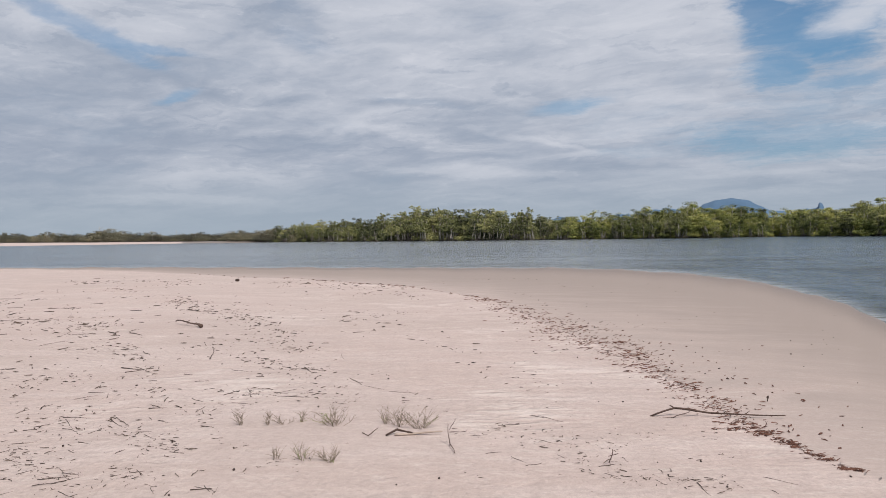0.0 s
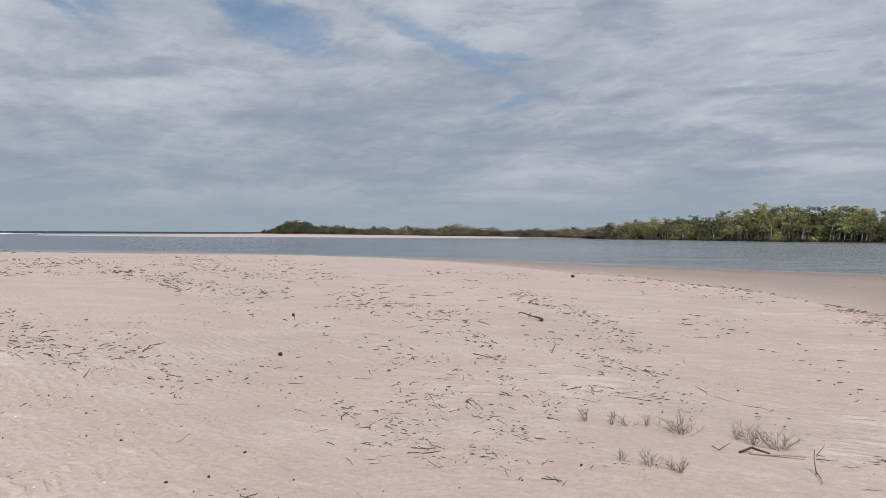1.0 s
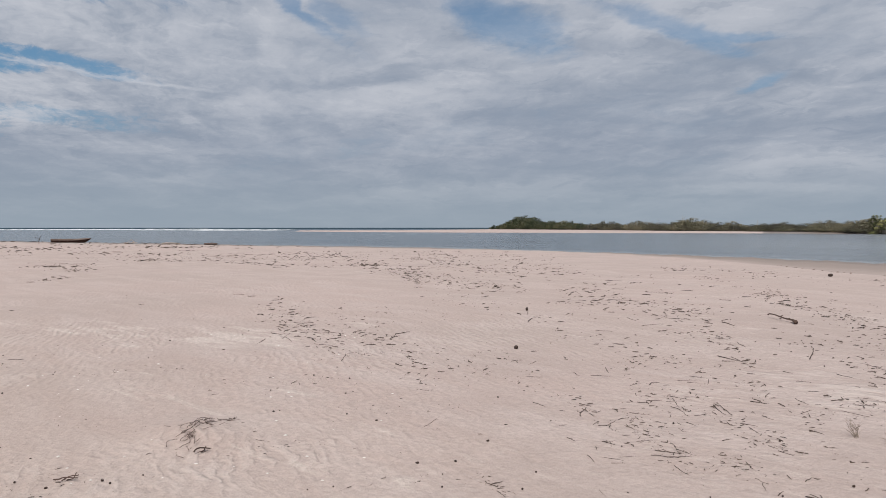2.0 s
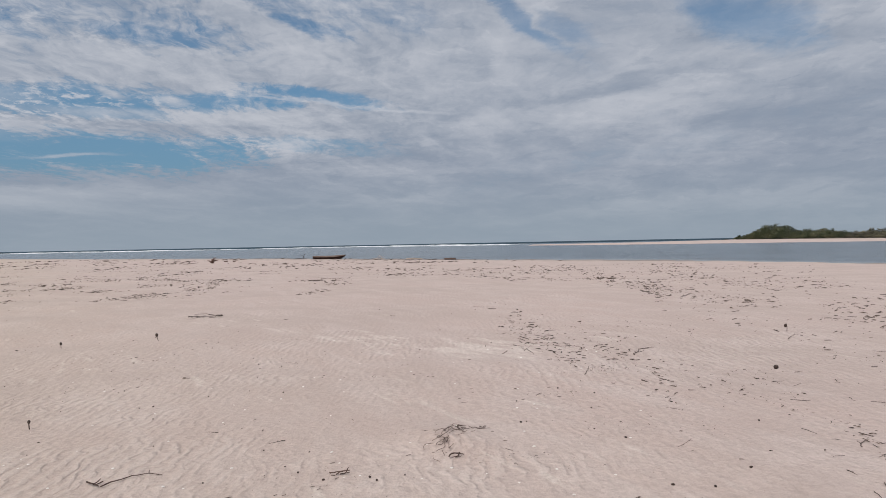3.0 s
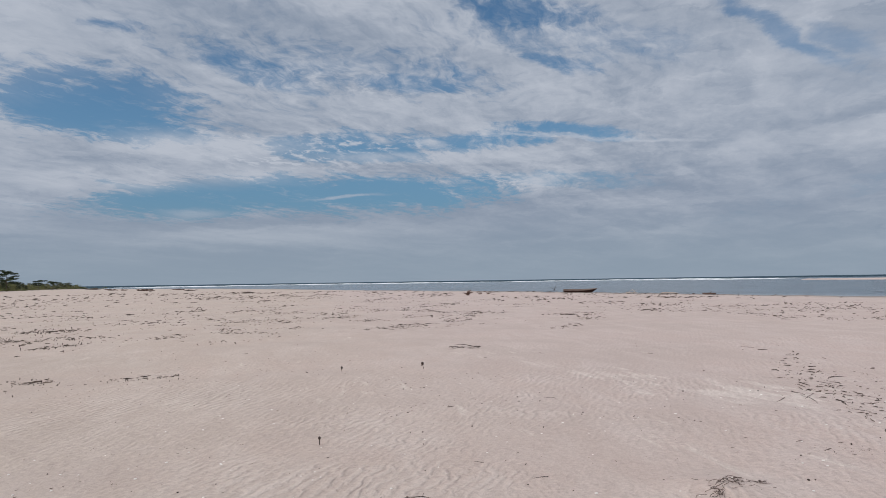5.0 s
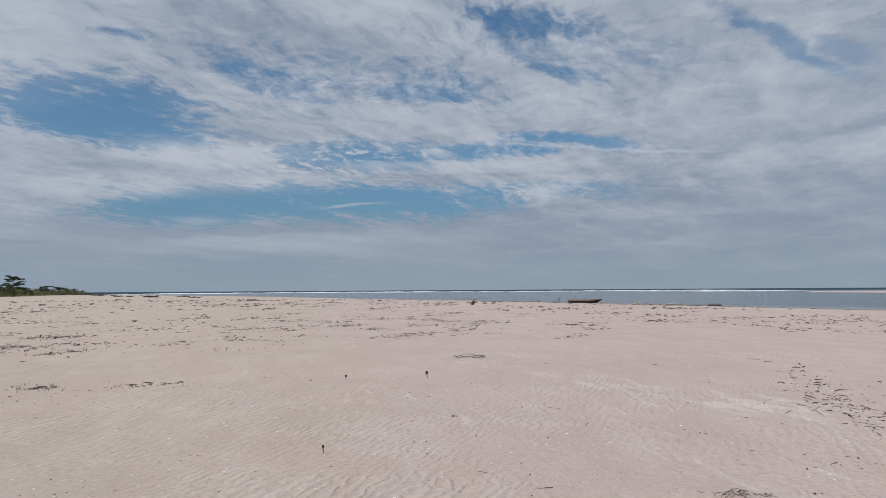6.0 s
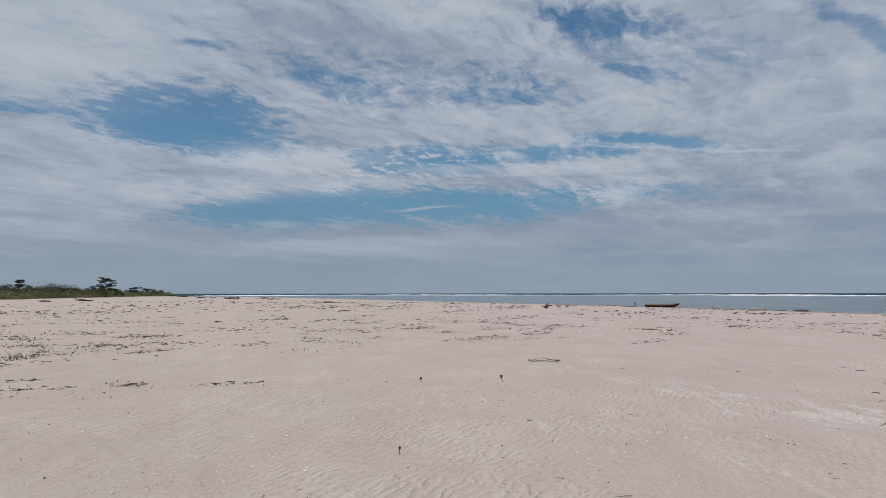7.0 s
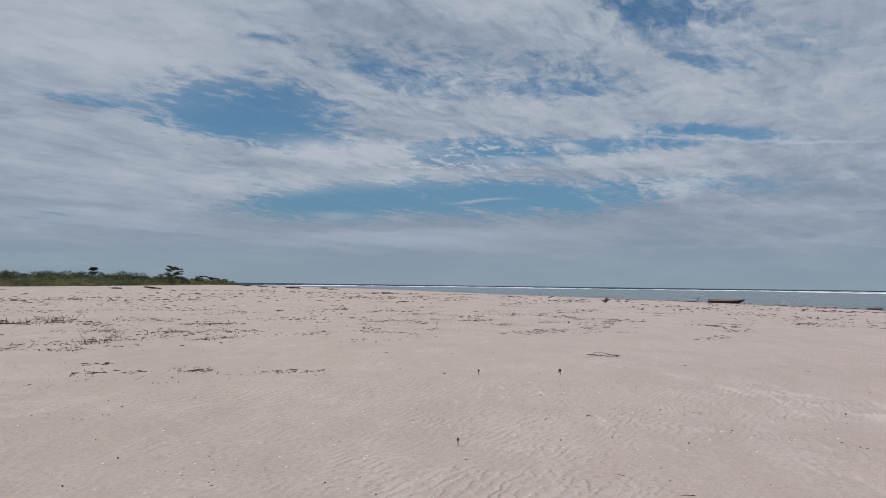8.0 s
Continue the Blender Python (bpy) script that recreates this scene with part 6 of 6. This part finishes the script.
# rows of debris far out on the flat
drift(95.2, 63.8, 93.3, 67.2, 0.034, 14)
drift(86.6, 61.9, 83.8, 71.8, 0.034, 22)
drift(83.5, 43.2, 81.9, 44.7, 0.039, 14)
drift(83.1, 37.7, 81.5, 39.8, 0.027, 14)
drift(81.0, 48.0, 78.9, 54.0, 0.039, 22)
drift(80.3, 33.8, 76.7, 37.2, 0.017, 34)
drift(80.4, 28.2, 78.9, 31.9, 0.032, 34)
drift(84.9, 25.6, 82.5, 27.0, 0.020, 55)
drift(86.5, 24.9, 85.9, 25.8, 0.009, 16)
drift(87.6, 30.1, 86.2, 30.3, 0.011, 14)
drift(89.4, 32.2, 87.1, 33.9, 0.013, 34)
drift(89.8, 36.3, 87.7, 38.9, 0.019, 14)
drift(91.7, 32.0, 91.1, 32.9, 0.011, 14)
drift(92.6, 26.3, 91.7, 27.1, 0.023, 16)
drift(93.5, 31.4, 92.0, 31.0, 0.009, 14)
drift(96.9, 26.0, 96.3, 27.5, 0.027, 16)
drift(97.9, 24.9, 93.6, 24.7, 0.012, 36)
drift(96.9, 31.5, 94.7, 31.7, 0.014, 24)
drift(96.6, 43.3, 93.7, 43.8, 0.019, 22)
drift(93.6, 38.8, 92.7, 39.4, 0.027, 14)
drift(88.2, 45.4, 85.9, 44.1, 0.028, 14)
drift(85.9, 39.7, 84.7, 40.7, 0.016, 14)
drift(82.1, 71.6, 80.0, 89.2, 0.052, 24)
drift(93.3, 51.2, 91.5, 52.2, 0.012, 14)
drift(72.4, 25.0, 70.4, 26.6, 0.024, 26)
drift(70.9, 32.4, 68.7, 35.9, 0.040, 28)
drift(98.5, 35.3, 97.5, 33.0, 0.013, 14)
drift(96.3, 125.2, 95.6, 138.4, 0.049, 14)
drift(93.2, 97.8, 91.8, 105.2, 0.033, 14)
drift(86.5, 96.0, 85.3, 104.2, 0.047, 14)
drift(90.3, 93.4, 88.8, 99.3, 0.033, 14)
drift(98.3, 82.3, 96.3, 89.3, 0.033, 14)
drift(91.5, 71.6, 89.2, 79.0, 0.039, 14)
drift(67.3, 44.6, 62.6, 39.9, 0.080, 45)
drift(64.7, 44.1, 55.8, 35.7, 0.079, 70)
drift(58.7, 36.8, 55.9, 31.0, 0.035, 34)
drift(54.2, 32.2, 52.6, 30.5, 0.012, 14)
drift(50.4, 35.4, 45.1, 21.2, 0.062, 130)
drift(46.7, 26.2, 41.5, 20.6, 0.062, 100)
drift(43.9, 34.6, 37.0, 24.4, 0.080, 100)
drift(41.4, 21.4, 37.3, 18.4, 0.034, 50)
drift(56.0, 48.2, 49.9, 42.8, 0.047, 36)
drift(46.0, 45.5, 42.0, 41.8, 0.050, 30)
drift(73.7, 63.1, 66.9, 45.9, 0.082, 40)
drift(77.1, 76.6, 71.1, 59.5, 0.062, 24)
drift(118.9, 34.4, 117.4, 35.1, 0.025, 30)
drift(116.7, 32.6, 115.7, 28.2, 0.036, 34)
drift(115.7, 27.0, 114.4, 25.3, 0.030, 26)
drift(113.4, 34.7, 111.2, 33.5, 0.029, 26)
drift(110.5, 29.6, 106.5, 30.1, 0.019, 60)
drift(113.5, 24.8, 110.5, 25.4, 0.028, 34)
drift(110.0, 24.8, 108.8, 25.4, 0.011, 14)
drift(108.6, 26.4, 105.0, 25.0, 0.032, 34)
drift(112.1, 23.0, 110.9, 23.8, 0.012, 14)
drift(109.8, 22.1, 106.6, 22.7, 0.011, 22)
drift(116.8, 21.8, 115.4, 22.1, 0.018, 44)
drift(118.8, 21.5, 117.1, 21.8, 0.013, 20)
drift(121.8, 20.1, 120.8, 20.3, 0.016, 20)
drift(120.0, 19.7, 116.8, 19.4, 0.014, 30)
drift(115.7, 22.2, 113.2, 22.1, 0.009, 22)
drift(101.7, 24.2, 99.2, 24.8, 0.013, 22)
drift(104.5, 32.7, 99.0, 34.3, 0.030, 34)
drift(116.9, 15.9, 115.5, 16.0, 0.007, 18)
drift(117.6, 14.9, 115.1, 14.8, 0.007, 26)
drift(114.4, 14.7, 113.0, 14.8, 0.006, 18)
drift(111.1, 14.7, 108.4, 14.9, 0.006, 28)
drift(105.3, 14.4, 100.4, 14.5, 0.009, 32)
drift(115.3, 29.7, 113.5, 28.1, 0.010, 14)
drift(107.3, 40.6, 102.3, 44.3, 0.023, 26)
drift(113.0, 45.7, 109.2, 46.7, 0.028, 24)
drift(121.7, 61.3, 116.6, 72.8, 0.074, 44)
drift(121.7, 46.5, 116.7, 43.7, 0.047, 34)
drift(116.6, 54.0, 107.1, 85.1, 0.140, 66)
drift(107.1, 103.8, 97.9, 123.5, 0.248, 50)
drift(100.6, 44.6, 98.1, 47.4, 0.030, 16)
drift(121.7, 34.5, 118.8, 31.3, 0.036, 40)
for a0_, a1_, r0_, r1_, n_, l0_, l1_ in ((8, 33, 4.4, 9, 200, 0.006, 0.04), (4, 34, 9, 17, 260, 0.014, 0.08), (30, 58, 6, 14, 150, 0.008, 0.05),
                                          (34, 60, 20, 52, 900, 0.03, 0.15), (52, 72, 38, 78, 200, 0.10, 0.32), (14, 40, 14, 26, 150, 0.03, 0.13), (-24, 2, 4.4, 6.6, 90, 0.006, 0.04),
                                          (74, 100, 24, 70, 200, 0.045, 0.18), (100, 123, 18, 60, 300, 0.035, 0.15), (99, 121, 13, 15.5, 60, 0.02, 0.06), (60, 78, 30, 70, 150, 0.07, 0.25),
                                          (60, 123, 60, 140, 900, 0.15, 0.6), (-20, 30, 9, 30, 300, 0.02, 0.08), (40, 123, 4.6, 16, 900, 0.008, 0.034)):
    # pieces gather in drifts that lie across the slope
    drifts = [(rng.uniform(a0_, a1_), rng.uniform(r0_, r1_)) for _ in range(max(6, n_ // 22))]
    for _ in range(n_):
        if rng.random() < 0.78:
            c = rng.choice(drifts)
            a_, d_ = c[0] + rng.gauss(0, 0.045 * (a1_ - a0_)), c[1] * (1 + rng.gauss(0, 0.018))
        else:
            a_, d_ = rng.uniform(a0_, a1_), rng.uniform(r0_, r1_)
        if r0_ == 20 and d_ < 20 + 0.75 * (a_ - 36):
            continue
        x, y = at(a_, d_)
        ln = l0_ + (l1_ - l0_) * rng.random() ** 2.4 * 1.25
        wide = min(max(ln * rng.uniform(0.05, 0.28), 0.0004 * d_), 0.0009 * d_)
        spots.append((x, y, ln, wide, radians(a_) + rng.gauss(0, 1.0)))
thing("twig_litter", scraps("twig_litter", spots, LITTER, 5, 0.8), Matrix(), "scattered bits of dry twig and leaf on the sand", "litter", kind="stuff")

# stems that stand up from the drifts on the flat
spots = []
drifts = [(rng.uniform(92, 123), math.exp(rng.uniform(math.log(21), math.log(70)))) for _ in range(110)] + [(rng.uniform(74, 92), rng.uniform(30, 70)) for _ in range(40)]
for _ in range(600):
    c = rng.choice(drifts)
    x, y = at(c[0] + rng.gauss(0, 1.1), c[1] * (1 + rng.gauss(0, 0.014)))
    spots.append((x, y, rng.uniform(0.04, 0.12), rng.uniform(0.013, 0.026), rng.uniform(0, 6.28)))
thing("stem_litter", scraps("stem_litter", spots, LITTER, 9, 1.6), Matrix(), "dry stems sticking up from drifts of debris", "litter", kind="stuff")

# the wrack along the last tide line
spots = []
mats = []
while len(mats) < 260:
    a_ = rng.uniform(-29.3, -3.0)
    band = 0.02 + 0.22 * float(smooth(-25, -21, np.float64(a_))) + 0.12 * float(smooth(-18, -9, np.float64(a_))) - 0.16 * float(smooth(-7, -3, np.float64(a_)))
    if rng.random() > 0.12 + 0.88 * math.sin(a_ * 1.7 + 0.6) ** 2:
        continue
    d_ = float(curve(TIDE, a_))
    mats.append((a_, d_ + rng.gauss(0, band * 0.8) * d_ / 8, rng.random() ** 1.5, band))
for a_, d_, much, band in mats:
    for _ in range(3 + int((4 if a_ < -23 else 10) * much)):
        x, y = at(a_, d_)
        x, y = x + rng.gauss(0, 0.04 + 0.4 * band) * (d_ / 8), y + rng.gauss(0, 0.012 + 0.09 * band) * (d_ / 8)
        spots.append((x, y, rng.uniform(0.015, 0.075) * (d_ / 8) ** 0.6, rng.uniform(0.004, 0.010) * (d_ / 8) ** 0.5, rng.gauss(0.05, 0.9)))
for _ in range(120):
    a_ = rng.uniform(-3, 19)
    x, y = at(a_, float(curve(TIDE, a_)) * (1 + rng.gauss(0, 0.006)))
    spots.append((x, y, rng.uniform(0.04, 0.15), rng.uniform(0.01, 0.02), rng.gauss(0.0, 0.8)))
for _ in range(150):
    a_ = rng.uniform(-29, -6)
    x, y = at(a_, float(curve(TIDE, a_)) + abs(rng.gauss(0, 1.6)))
    spots.append((x, y, rng.uniform(0.02, 0.06), rng.uniform(0.008, 0.016), rng.uniform(0, 3)))
thing("tide_wrack", scraps("tide_wrack", spots, WRACK, 6, 0.9), Matrix(), "red-brown line of dead leaves and bark left by the tide", "wrack", kind="stuff")
